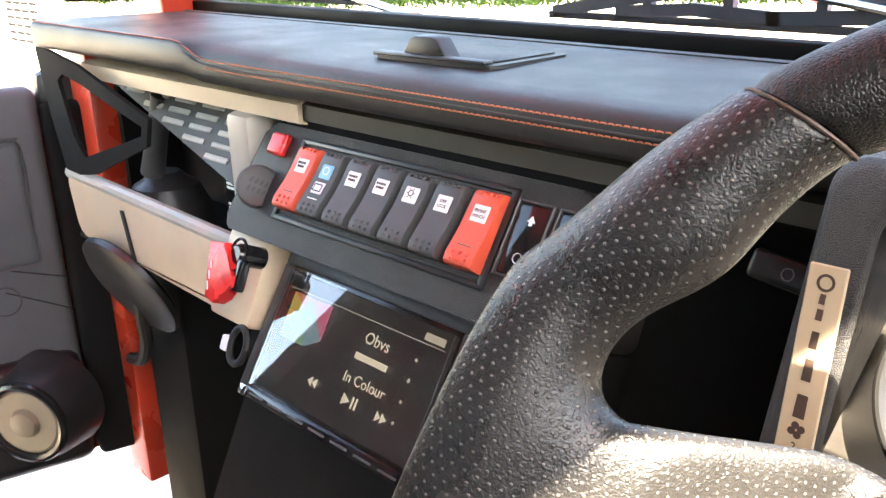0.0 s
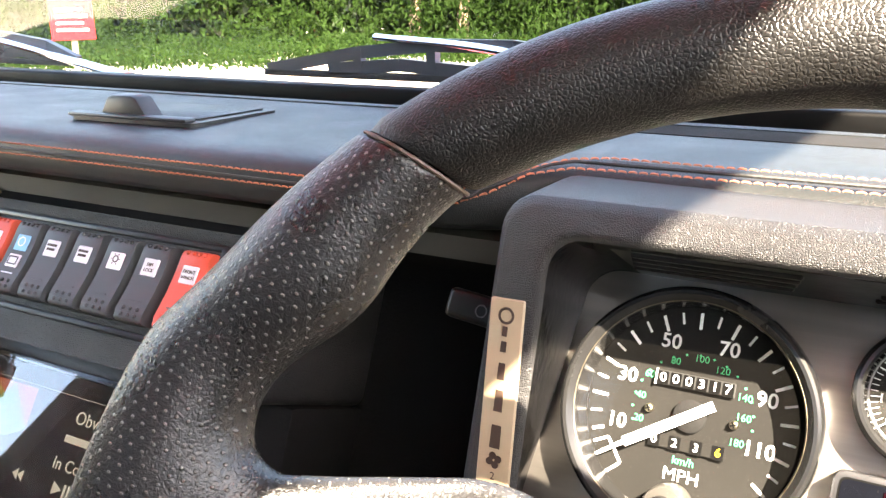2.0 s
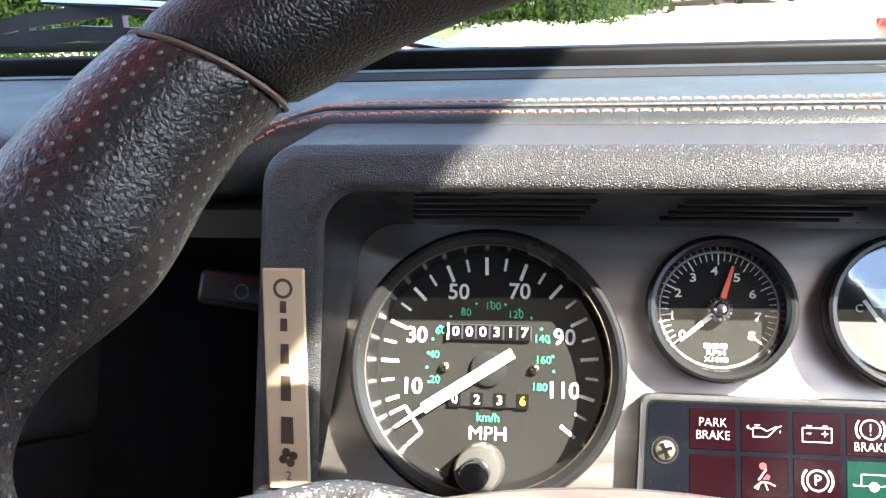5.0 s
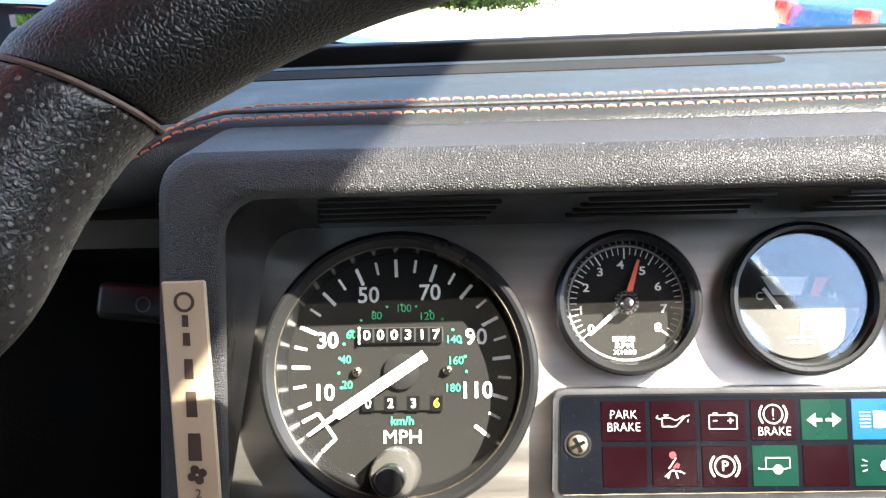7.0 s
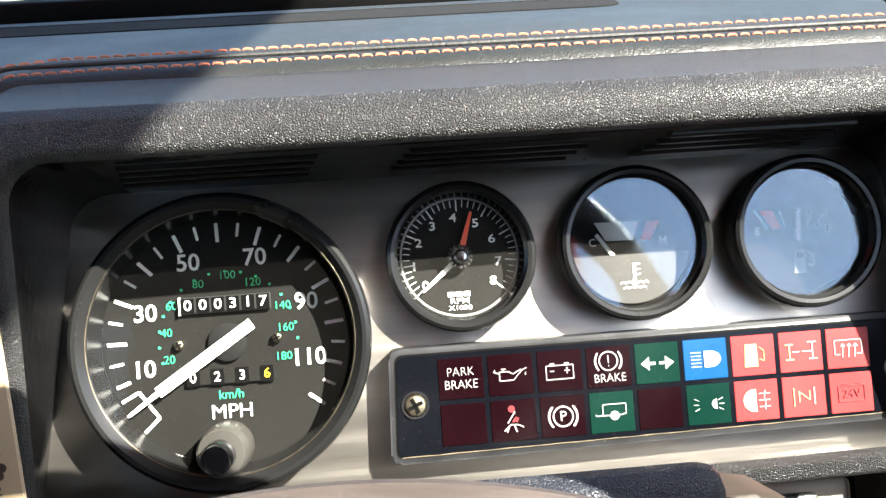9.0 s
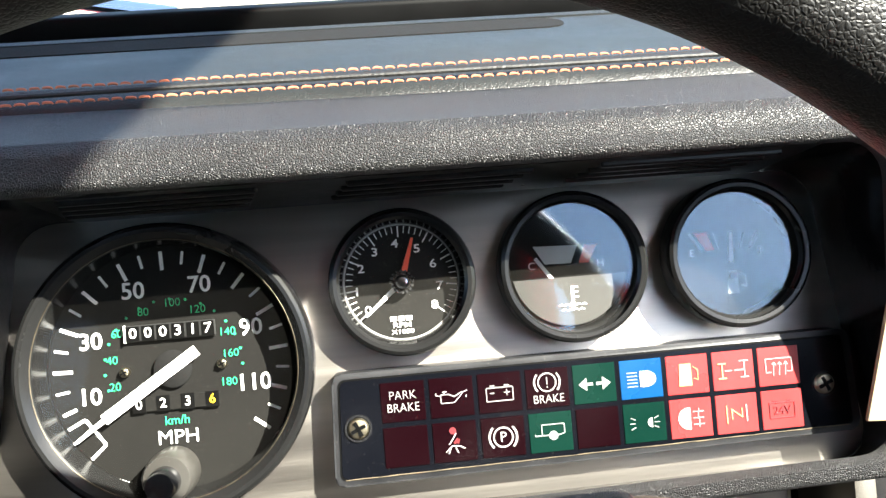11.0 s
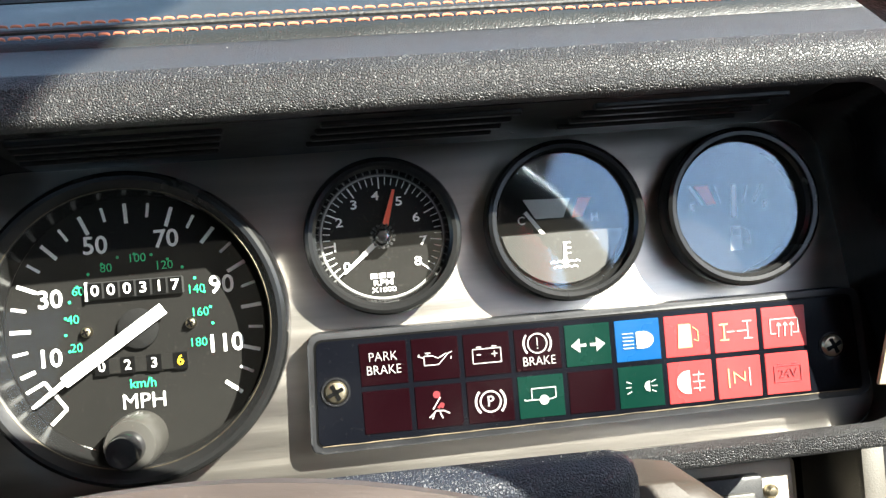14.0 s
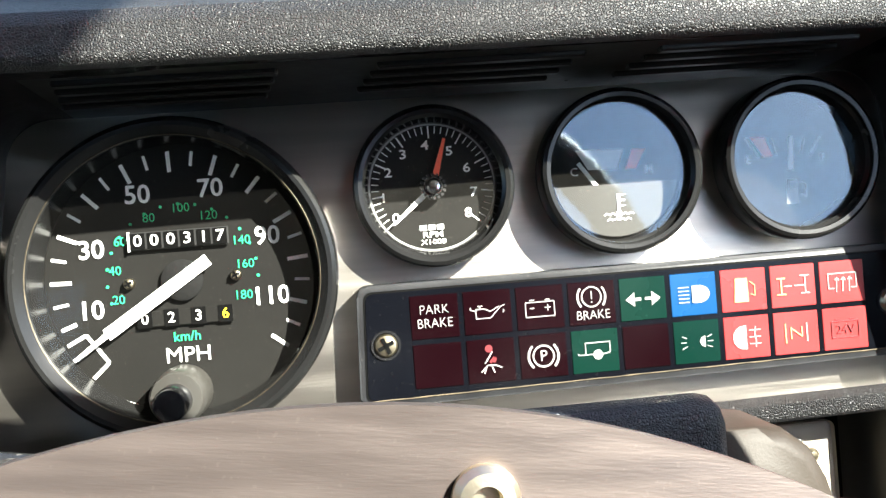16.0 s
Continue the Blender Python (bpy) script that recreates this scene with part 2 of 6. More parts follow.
def lathe(bm, profile, cx, cz, steps=64, close=True):
    """Rings of (radius, y) round an axis along y."""
    rings = []
    for r, y in profile:
        if r < 1e-6:
            rings.append([bm.verts.new((cx, y, cz))])
        else:
            rings.append([bm.verts.new((cx + r * math.cos(2 * math.pi * i / steps), y, cz + r * math.sin(2 * math.pi * i / steps))) for i in range(steps)])
    for a, b in zip(rings, rings[1:]):
        for i in range(steps):
            j = (i + 1) % steps
            if len(a) == 1 and len(b) == 1:
                continue
            if len(a) == 1:
                bm.faces.new((a[0], b[i], b[j]))
            elif len(b) == 1:
                bm.faces.new((a[i], a[j], b[0]))
            else:
                bm.faces.new((a[i], a[j], b[j], b[i]))
    return bm


def tube(bm, path, radius, steps=12, squash=1.0):
    """A round bar along points; radius may be one number or one for each point."""
    pts = [Vector(p) for p in path]
    rad = radius if isinstance(radius, (list, tuple)) else [radius] * len(pts)
    rings, side = [], None
    for i, p in enumerate(pts):
        d = (pts[min(i + 1, len(pts) - 1)] - pts[max(i - 1, 0)]).normalized()
        if side is None:
            side = d.cross(Vector((0, 0, 1)) if abs(d.z) < 0.9 else Vector((1, 0, 0))).normalized()
        side = (side - d * side.dot(d)).normalized()
        up = d.cross(side)
        rings.append([bm.verts.new(p + rad[i] * (math.cos(a) * side + squash * math.sin(a) * up)) for a in (2 * math.pi * k / steps for k in range(steps))])
    for a, b in zip(rings, rings[1:]):
        for k in range(steps):
            bm.faces.new((a[k], a[(k + 1) % steps], b[(k + 1) % steps], b[k]))
    bm.faces.new(rings[0][::-1])
    bm.faces.new(rings[-1])
    return bm


def smooth_path(pts, n=6):
    """Catmull-Rom points through the given ones."""
    p = [Vector(q) for q in pts]
    p = [2 * p[0] - p[1]] + p + [2 * p[-1] - p[-2]]
    out = []
    for i in range(1, len(p) - 2):
        for k in range(n):
            t = k / n
            out.append(0.5 * ((2 * p[i]) + (p[i + 1] - p[i - 1]) * t + (2 * p[i - 1] - 5 * p[i] + 4 * p[i + 1] - p[i + 2]) * t * t + (3 * p[i] - p[i - 1] - 3 * p[i + 1] + p[i + 2]) * t ** 3))
    return out + [p[-2]]


def profile_x(bm, pts, x0, x1, closed=True):
    """An outline in y and z drawn out along x."""
    a = [bm.verts.new((x0, y, z)) for y, z in pts]
    b = [bm.verts.new((x1, y, z)) for y, z in pts]
    k = len(pts)
    for i in range(k if closed else k - 1):
        bm.faces.new((a[i], a[(i + 1) % k], b[(i + 1) % k], b[i]))
    if closed:
        bm.faces.new(a[::-1])
        bm.faces.new(b)
    return bm


def words(text, size, x, z, y, mat, parent, name="lettering", align='CENTER', squeeze=1.0, bold=0.0, depth=0.0001):
    """Printed words in the x-z plane, facing the driver, centred on x and z."""
    cu = bpy.data.curves.new(name, 'FONT')
    cu.body, cu.size, cu.align_x, cu.align_y, cu.offset, cu.extrude = text, size, align, 'CENTER', bold * size, depth
    cu.resolution_u = 3
    ob = bpy.data.objects.new(name, cu)
    scene.collection.objects.link(ob)
    bpy.context.view_layer.update()
    me = bpy.data.meshes.new_from_object(ob.evaluated_get(bpy.context.evaluated_depsgraph_get()))
    bpy.data.objects.remove(ob)
    bpy.data.curves.remove(cu)
    me.name = name
    me.transform(Matrix(((squeeze, 0, 0, x), (0, 0, -1, y), (0, 1, 0, z), (0, 0, 0, 1))))
    me.materials.clear()
    me.materials.append(mat)
    lab = new(name, me)
    lab.parent = parent
    return lab


def bar(bm, x0, z0, x1, z1, w, y, d=0.0002, w1=None):
    """A straight printed stroke from one point to another."""
    a, b = Vector((x0, z0)), Vector((x1, z1))
    s = (b - a).normalized()
    s = Vector((-s.y, s.x))
    w1 = w if w1 is None else w1
    prism(bm, [tuple(a + s * w / 2), tuple(a - s * w / 2), tuple(b - s * w1 / 2), tuple(b + s * w1 / 2)], y, y + d)
    return bm


def strokes(bm, segs, cx, cz, s, w, y):
    """Strokes of an icon: (x0, z0, x1, z1) in units of s about a centre."""
    for x0, z0, x1, z1 in segs:
        bar(bm, cx + x0 * s, cz + z0 * s, cx + x1 * s, cz + z1 * s, w, y)
    return bm


def ring(bm, cx, cz, r, w, y, a0=0, a1=360, steps=28, d=0.0002):
    p = [math.radians(a0 + (a1 - a0) * i / steps) for i in range(steps + 1)]
    for u, v in zip(p, p[1:]):
        prism(bm, [(cx + (r - w / 2) * math.cos(u), cz + (r - w / 2) * math.sin(u)), (cx + (r + w / 2) * math.cos(u), cz + (r + w / 2) * math.sin(u)),
                   (cx + (r + w / 2) * math.cos(v), cz + (r + w / 2) * math.sin(v)), (cx + (r - w / 2) * math.cos(v), cz + (r - w / 2) * math.sin(v))], y, y + d)
    return bm


def disc(bm, cx, cz, r, y, d=0.0002, steps=24):
    return prism(bm, [(cx + r * math.cos(2 * math.pi * i / steps), cz + r * math.sin(2 * math.pi * i / steps)) for i in range(steps)], y, y + d)


def sheet(pts):
    """One clear face in x and z at y, looking towards the cabin."""
    bm = bmesh.new()
    f = bm.faces.new([bm.verts.new(p) for p in pts])
    f.normal_update()
    if f.normal.y > 0:
        f.normal_flip()
    return bm


def rounded(x0, x1, z0, z1, r, n=6):
    out = []
    for cx, cz, a in ((x1 - r, z1 - r, 0), (x0 + r, z1 - r, 90), (x0 + r, z0 + r, 180), (x1 - r, z0 + r, 270)):
        out += [(cx + r * math.cos(math.radians(a + 90 * i / n)), cz + r * math.sin(math.radians(a + 90 * i / n))) for i in range(n + 1)]
    return out


def cross_screw(parent, cx, cz, y, r):
    """A pan-head screw with a cross recess drawn as black bars."""
    s = part("screw", lathe(bmesh.new(), [(r, y + 0.002), (r, y - 0.0006), (r * 0.85, y - 0.0014), (r * 0.45, y - 0.0018), (0, y - 0.0019)], cx, cz, 28), M["screw"], parent, "zinc cross-head screw")
    # Black bars on the head stand in for the recess's shade.
    bm = bmesh.new()
    for a in (25, 115):
        d = Vector((math.cos(math.radians(a)), math.sin(math.radians(a)))) * r * 0.72
        bar(bm, cx - d.x, cz - d.y, cx + d.x, cz + d.y, r * 0.34, y - 0.0021, 0.0015)
    part("recess_shade_bars", bm, M["drum"], s)
    return s


# ---- ground and surroundings ----
def ground_material():
    m = material("pale_gravel_drive", (0.54, 0.48, 0.39), 0.9, grain=0.6, grain_size=0.02, vary=0.22, vary_size=1.6)
    return m


M["gravel"] = ground_material()
M["leaf"] = material("hedge_leaf", (0.013, 0.027, 0.006), 0.8, spec=0.04, vary=0.3, vary_size=0.35)
M["leaf_dark"] = material("tree_leaf", (0.018, 0.036, 0.010), 0.5, vary=0.5, vary_size=0.8)


def let_light_through(m, color):
    """Half of the light that meets a leaf shines through it."""
    n, l = m.node_tree.nodes, m.node_tree.links
    thin, mix = n.new("ShaderNodeBsdfTranslucent"), n.new("ShaderNodeMixShader")
    thin.inputs["Color"].default_value = color
    l.new(n["Principled BSDF"].outputs[0], mix.inputs[1])
    l.new(thin.outputs[0], mix.inputs[2])
    l.new(mix.outputs[0], n["Material Output"].inputs["Surface"])


let_light_through(M["leaf"], (0.030, 0.070, 0.012, 1))
let_light_through(M["leaf_dark"], (0.024, 0.052, 0.010, 1))
M["bark"] = material("bark", (0.12, 0.085, 0.055), 0.9, grain=0.6, grain_size=0.03)
M["lawn"] = material("lawn", (0.032, 0.045, 0.013), 0.9, grain=0.5, grain_size=0.05, vary=0.3, vary_size=0.5)
M["blue_paint"] = material("blue_car_paint", (0.02, 0.12, 0.62), 0.25, coat=0.6)
M["sign_red"] = material("sign_red", (0.24, 0.006, 0.009), 0.8, spec=0.15)

bm = bmesh.new()
bmesh.ops.create_grid(bm, x_segments=40, y_segments=40, size=400)
thing("ground", Matrix(), "pale sunlit gravel driveway and yard", "ground", bm, M["gravel"], kind="structure")


def leaves(bm, centre, size, count, leaf, rng):
    """A clump of small bent leaves scattered through an uneven volume."""
    for _ in range(count):
        d = Vector((rng.gauss(0, 1), rng.gauss(0, 1), rng.gauss(0, 1))).normalized() * (0.55 + 0.45 * rng.random())
        p = Vector(centre) + Vector((d.x * size[0], d.y * size[1], d.z * size[2]))
        m = Matrix.Translation(p) @ Euler((rng.uniform(0, 6.3), rng.uniform(0, 6.3), rng.uniform(0, 6.3))).to_matrix().to_4x4()
        s = leaf * rng.uniform(0.6, 1.3)
        v = [bm.verts.new(m @ Vector(q)) for q in ((-s, 0, 0), (0, -s * 0.5, s * 0.15), (s, 0, 0), (0, s * 0.5, s * 0.15))]
        bm.faces.new(v)


rng = random.Random(4)
bm = bmesh.new()
for k in range(400):
    a = radians(-2 + 68 * rng.random())
    dist = rng.uniform(20.5, 24.0)
    z = rng.uniform(0.2, 4.4)
    leaves(bm, (-math.sin(a) * dist, math.cos(a) * dist, z), (0.95, 0.95, 0.7), 230, 0.075, rng)
for k in range(150):
    a = radians(12 + 50 * rng.random())
    dist = rng.uniform(17.8, 20.5)
    leaves(bm, (-math.sin(a) * dist, math.cos(a) * dist, rng.uniform(0.0, 0.35)), (0.8, 0.8, 0.3), 150, 0.06, rng)
thing("hedge", Matrix(), "tall sunlit green garden hedge beyond the drive", "hedge", bm, M["leaf"], kind="stuff", smooth=0)
bm = bmesh.new()
for k in range(420):
    a = radians(-4 + 72 * rng.random())
    dist = rng.uniform(23.0, 26.5)
    leaves(bm, (-math.sin(a) * dist, math.cos(a) * dist, rng.uniform(0.2, 4.8)), (1.2, 1.0, 0.9), 170, 0.24, rng)
thing("hedge_heart", Matrix(), "dark shaded inner growth of the hedge", "hedge", bm, M["leaf_dark"], kind="stuff", smooth=0)
bm = bmesh.new()
for k in range(330):
    a = radians(-190 + 280 * rng.random())
    dist = rng.uniform(34, 43)
    leaves(bm, (-math.sin(a) * dist, math.cos(a) * dist, rng.uniform(1.5, 12)), (2.8, 2.8, 2.2), 200, 0.26, rng)
thing("woodland", Matrix(), "dark green trees far round the yard", "trees", bm, M["leaf_dark"], kind="stuff", smooth=0)
bm = bmesh.new()
bmesh.ops.create_grid(bm, x_segments=12, y_segments=12, size=1)
bmesh.ops.transform(bm, matrix=Matrix.Translation((-13.2, 19.6, 0.012)) @ Matrix.Diagonal((10.5, 1.9, 1, 1)), verts=bm.verts)
thing("verge", Matrix(), "strip of sunlit mown grass along the hedge", "grass", bm, M["lawn"], kind="structure")


def tree(x, y, h, seed):
    r = random.Random(seed)
    t = thing("tree", pose(x, y, 0), "bare-trunked tree with a green leafy crown", "tree", group="trees by the hedge")
    bm = bmesh.new()
    tube(bm, smooth_path([(0, 0, 0), (0.05, 0.02, h * 0.4), (-0.04, 0.05, h * 0.75), (0.02, 0, h)]), [0.16 - 0.1 * i / 18 for i in range(19)], 10)
    for k in range(5):
        a, z = r.uniform(0, 6.3), h * r.uniform(0.45, 0.85)
        tube(bm, smooth_path([(0, 0, z), (0.5 * math.cos(a), 0.5 * math.sin(a), z + 0.5), (1.3 * math.cos(a), 1.3 * math.sin(a), z + 0.9)]), [0.06 - 0.004 * i for i in range(13)], 6)
    part("trunk", bm, M["bark"], t)
    bm = bmesh.new()
    for k in range(16):
        leaves(bm, (r.uniform(-1.5, 1.5), r.uniform(-1.5, 1.5), h * r.uniform(0.6, 1.15)), (0.8, 0.8, 0.6), 160, 0.06, r)
    part("crown", bm, M["leaf"], t, smooth=0)


for x, y, h, s in ((-11.5, 18.5, 6.0, 1), (-10.4, 18.9, 5.5, 2), (-14.8, 18.0, 6.5, 3)):
    tree(x, y, h, s)

# red warning board on a post beside the hedge
board = thing("sign_board", pose(-10.5, 7.97, -0.07, 0, 0, 52), "small red board sign on a timber post", "sign")
part("post", boxed(-0.04, 0.04, -0.03, 0.05, 0.06, 1.4, 0.008), M["bark"], board)
part("board", boxed(-0.28, 0.28, -0.06, -0.03, 0.90, 1.45, 0.01), M["sign_red"], board)
bm = bmesh.new()
for i in range(4):
    box(bm, -0.2, 0.2 - 0.06 * (i % 2), -0.066, -0.06, 1.02 + 0.09 * i, 1.05 + 0.09 * i)
part("lettering_bars", bm, M["white"], board)


def parked_car(m, paint, label):
    """A small parked car: body, cabin, wheels and lamps."""
    c = thing("parked_car", m, label, "car")
    bm = bmesh.new()
    prism(bm, [(-2.0, 0.28), (2.0, 0.28), (2.08, 0.55), (2.02, 0.86), (1.0, 0.98), (-1.75, 0.98), (-2.05, 0.85), (-2.1, 0.5)], -0.85, 0.85)
    bmesh.ops.bevel(bm, geom=list(bm.edges), offset=0.07, segments=3, affect='EDGES', profile=0.5)
    part("body", bm, paint, c)
    bm = bmesh.new()
    prism(bm, [(-1.65, 0.96), (1.0, 0.96), (0.35, 1.45), (-1.3, 1.47)], -0.72, 0.72)
    bmesh.ops.bevel(bm, geom=list(bm.edges), offset=0.09, segments=3, affect='EDGES', profile=0.5)
    part("cabin_glass", bm, M["gloss"], c)
    part("roof", boxed(-1.3, 0.4, -0.66, 0.66, 1.455, 1.49, 0.015), paint, c)
    for x in (-1.3, 1.3):
        for y in (-0.78, 0.78):
            w = part("wheel", lathe(bmesh.new(), [(0, y - 0.1), (0.2, y - 0.1), (0.3, y - 0.09), (0.31, y), (0.3, y + 0.09), (0.2, y + 0.1), (0, y + 0.1)], x, 0.31, 28), M["rubber"], c)
            part("rim", lathe(bmesh.new(), [(0.0, y - 0.112), (0.19, y - 0.108), (0.19, y + 0.108), (0.0, y + 0.112)], x, 0.31, 20), M["chrome"], w)
    for y in (-0.68, 0.68):
        part("tail_lamp", boxed(-2.11, -2.02, y - 0.13, y + 0.13, 0.66, 0.86, 0.02), M["red"], c)
    return c


parked_car(pose(4.65, 7.6, 0, 0, 0, 8), M["blue_paint"], "bright blue car parked on the gravel drive")
parked_car(pose(3.15, 29.0, 0, 0, 0, 84), M["paint"], "orange-red car parked far down the drive")
parked_car(pose(5.1, 29.5, 0, 0, 0, 96), M["gloss"], "black car parked far down the drive")

# pale slotted panel of a vehicle standing beside the drive
van = thing("parked_van", Matrix(), "cream vehicle panel with rows of slots", "van")
M["cream"] = material("cream_paint", (0.62, 0.58, 0.48), 0.35, coat=0.3, vary=0.04)
part("side_panel", boxed(-6.2, -4.10, 1.22, 1.34, 0.35, 1.75, 0.03, 3), M["cream"], van)
part("lower_sill", boxed(-6.2, -4.12, 1.24, 1.33, 0.0, 0.35, 0.01), M["rubber"], van)
for r in range(9):
    for c in range(4):
        part("slot", boxed(-4.50 + 0.095 * c, -4.425 + 0.095 * c, 1.214, 1.224, 1.005 + 0.034 * r, 1.018 + 0.034 * r, 0.003, 1), M["matt"], van)

# ---- car shell (fixed setting round the dash) ----
bm = bmesh.new()
box(bm, -0.335, 0.43, -1.7, 0.20, 0.83, 0.86, 0.01)
box(bm, -1.10, -0.335, -1.7, -0.80, 0.83, 0.86, 0.01)
thing("ceiling", CAR, "dark vehicle roof lining", "ceiling", bm, M["dark_lining"], kind="structure")
# Added reflector, out of view: throws red onto the wheel leather.
bm = bmesh.new()
box(bm, -1.10, -0.337, -0.798, 0.20, 0.828, 0.858, 0.01)
thing("ceiling_red_reflector", CAR, "unseen red roof panel added to redden the wheel's reflections", "ceiling", bm, M["red_reflector"], kind="structure")
bm = bmesh.new()
box(bm, -1.06, 0.40, -1.7, 0.9, -0.72, -0.68)
thing("floor", CAR, "black carpeted cabin floor", "floor", bm, M["carpet"], kind="structure")
# Unseen rear wall, mostly closed to cut light on the wheel grip.
bm = bmesh.new()
box(bm, -1.10, 0.46, -1.74, -1.70, -0.70, 0.46)
box(bm, -1.10, 0.46, -1.74, -1.70, 0.78, 0.84)
for x0, x1 in ((-1.10, -0.98), (-0.62, 0.46)):
    box(bm, x0, x1, -1.739, -1.701, 0.46, 0.78)
thing("wall_rear", CAR, "unseen dark rear panel, its opening narrowed to dim the wheel", "wall", bm, M["cabin"], kind="structure")
bm = bmesh.new()
box(bm, 0.40, 0.46, -1.70, 0.34, -0.70, 0.02, 0.01)
thing("wall_side", CAR, "dark trimmed driver's door below its window", "wall", bm, M["card"], kind="structure")
# Unseen wall; its front edge is set to shape the display's reflection.
bm = bmesh.new()
box(bm, -1.10, -1.05, -1.70, -0.50, -0.70, 0.84, 0.01)
thing("wall_side_left", CAR, "unseen dark cabin side that keeps the display's reflection dark", "wall", bm, M["cabin"], kind="structure")
bm = bmesh.new()
box(bm, -1.06, 0.398, 0.26, 0.31, -0.72, 0.10)
thing("wall_bulkhead", CAR, "black front bulkhead under the windscreen", "wall", bm, M["matt"], kind="structure")
# Unseen side wall, coloured red so the rim picks up a red reflection.
bm = bmesh.new()
box(bm, 0.40, 0.46, -1.70, -1.0, 0.02, 0.46, 0.01)
box(bm, 0.40, 0.46, -1.70, -1.60, 0.46, 0.85, 0.01)
thing("wall_red_reflector", CAR, "unseen cabin side behind the driver, made red for its reflection", "wall", bm, M["red_reflector"], kind="structure")
# Added blocker in the window's lower part, keeps the wheel grip dark.
bm = bmesh.new()
box(bm, 0.402, 0.458, -0.998, -0.20, 0.022, 0.20, 0.01)
thing("wall_light_block", CAR, "unseen dark panel added to block low light from the driver's window", "wall", bm, M["cabin"], kind="structure")
for x0, x1, nm in ((-1.10, -1.03, "left"), (0.40, 0.46, "right")):
    bm = bmesh.new()
    box(bm, x0, x1, -0.0, 0.07, 0.0, 0.80, 0.006, m=Matrix.Translation((0, 0.20, 0.0)) @ Matrix.Rotation(radians(6), 4, 'X'))
    thing("trim_pillar", CAR, "orange-red painted windscreen pillar", "pillar", bm, M["paint"], kind="structure")
bm = bmesh.new()
box(bm, -1.10, 0.46, 0.10, 0.19, 0.76, 0.85, 0.01)
thing("trim_header", CAR, "orange-red painted windscreen top rail", "rail", bm, M["paint"], kind="structure")
bm = bmesh.new()
box(bm, 0.41, 0.47, -1.30, 0.62, 0.0, 0.06, 0.004, m=Matrix.Translation((0, -0.41, 0.805)) @ Matrix.Rotation(radians(-6), 4, 'X'))
thing("trim_cant_rail", CAR, "orange-red painted roof side rail", "rail", bm, M["paint"], kind="structure")

for x0, x1, y0, y1, z0, z1 in ((0.462, 0.50, -1.74, 1.45, -0.95, -0.02), (-1.16, -1.13, 0.20, 1.45, -0.95, -0.07), (-1.14, -1.10, -1.74, 0.20, -0.95, -0.68), (-1.13, 0.462, 1.41, 1.45, -0.95, -0.26)):
    bm = bmesh.new()
    box(bm, x0, x1, y0, y1, z0, z1, 0.012, 2)
    thing("trim_body_side", CAR, "orange-red painted outer body panel", "body panel", bm, M["paint"], kind="structure")

# windscreen: seal, glass
seal = thing("window_1", CAR, "flat windscreen in a black rubber seal", "windscreen", kind="structure")
bm = bmesh.new()
box(bm, -1.05, 0.41, 0.228, 0.247, 0.108, 0.1262, 0.003, 3)
part("rubber_seal", bm, M["drum"], seal)
bm = bmesh.new()
box(bm, -1.05, 0.41, 0.205, 0.2275, 0.095, 0.112, 0.003)
part("sill", bm, M["rubber"], seal)
bm = sheet([(-1.03, 0.238, 0.125), (0.40, 0.238, 0.125), (0.40, 0.168, 0.79), (-1.03, 0.168, 0.79)])
g = part("pane", bm, M["screen_glass"], seal, smooth=0)
g.visible_shadow = False

# bonnet beyond the glass
bm = bmesh.new()
box(bm, -1.02, 0.36, 0.32, 1.45, -0.25, -0.065, 0.03, 3)
thing("bonnet", CAR, "orange-red painted bonnet ahead of the windscreen", "bonnet", bm, M["paint"])


bm = bmesh.new()
profile_x(bm, [(0.262, -0.02), (0.262, 0.092), (0.30, 0.098), (0.325, 0.06), (0.325, -0.02)], -1.02, 0.36)
thing("scuttle", CAR, "orange-red painted scuttle panel below the windscreen", "panel", bm, M["paint"])


# Blue-grey base puts the sky's sheen into the blade frames' colour.
M["yoke"] = material("sky_sheen_wiper_metal", (0.055, 0.063, 0.074), 0.34, 0.4, vary=0.15)


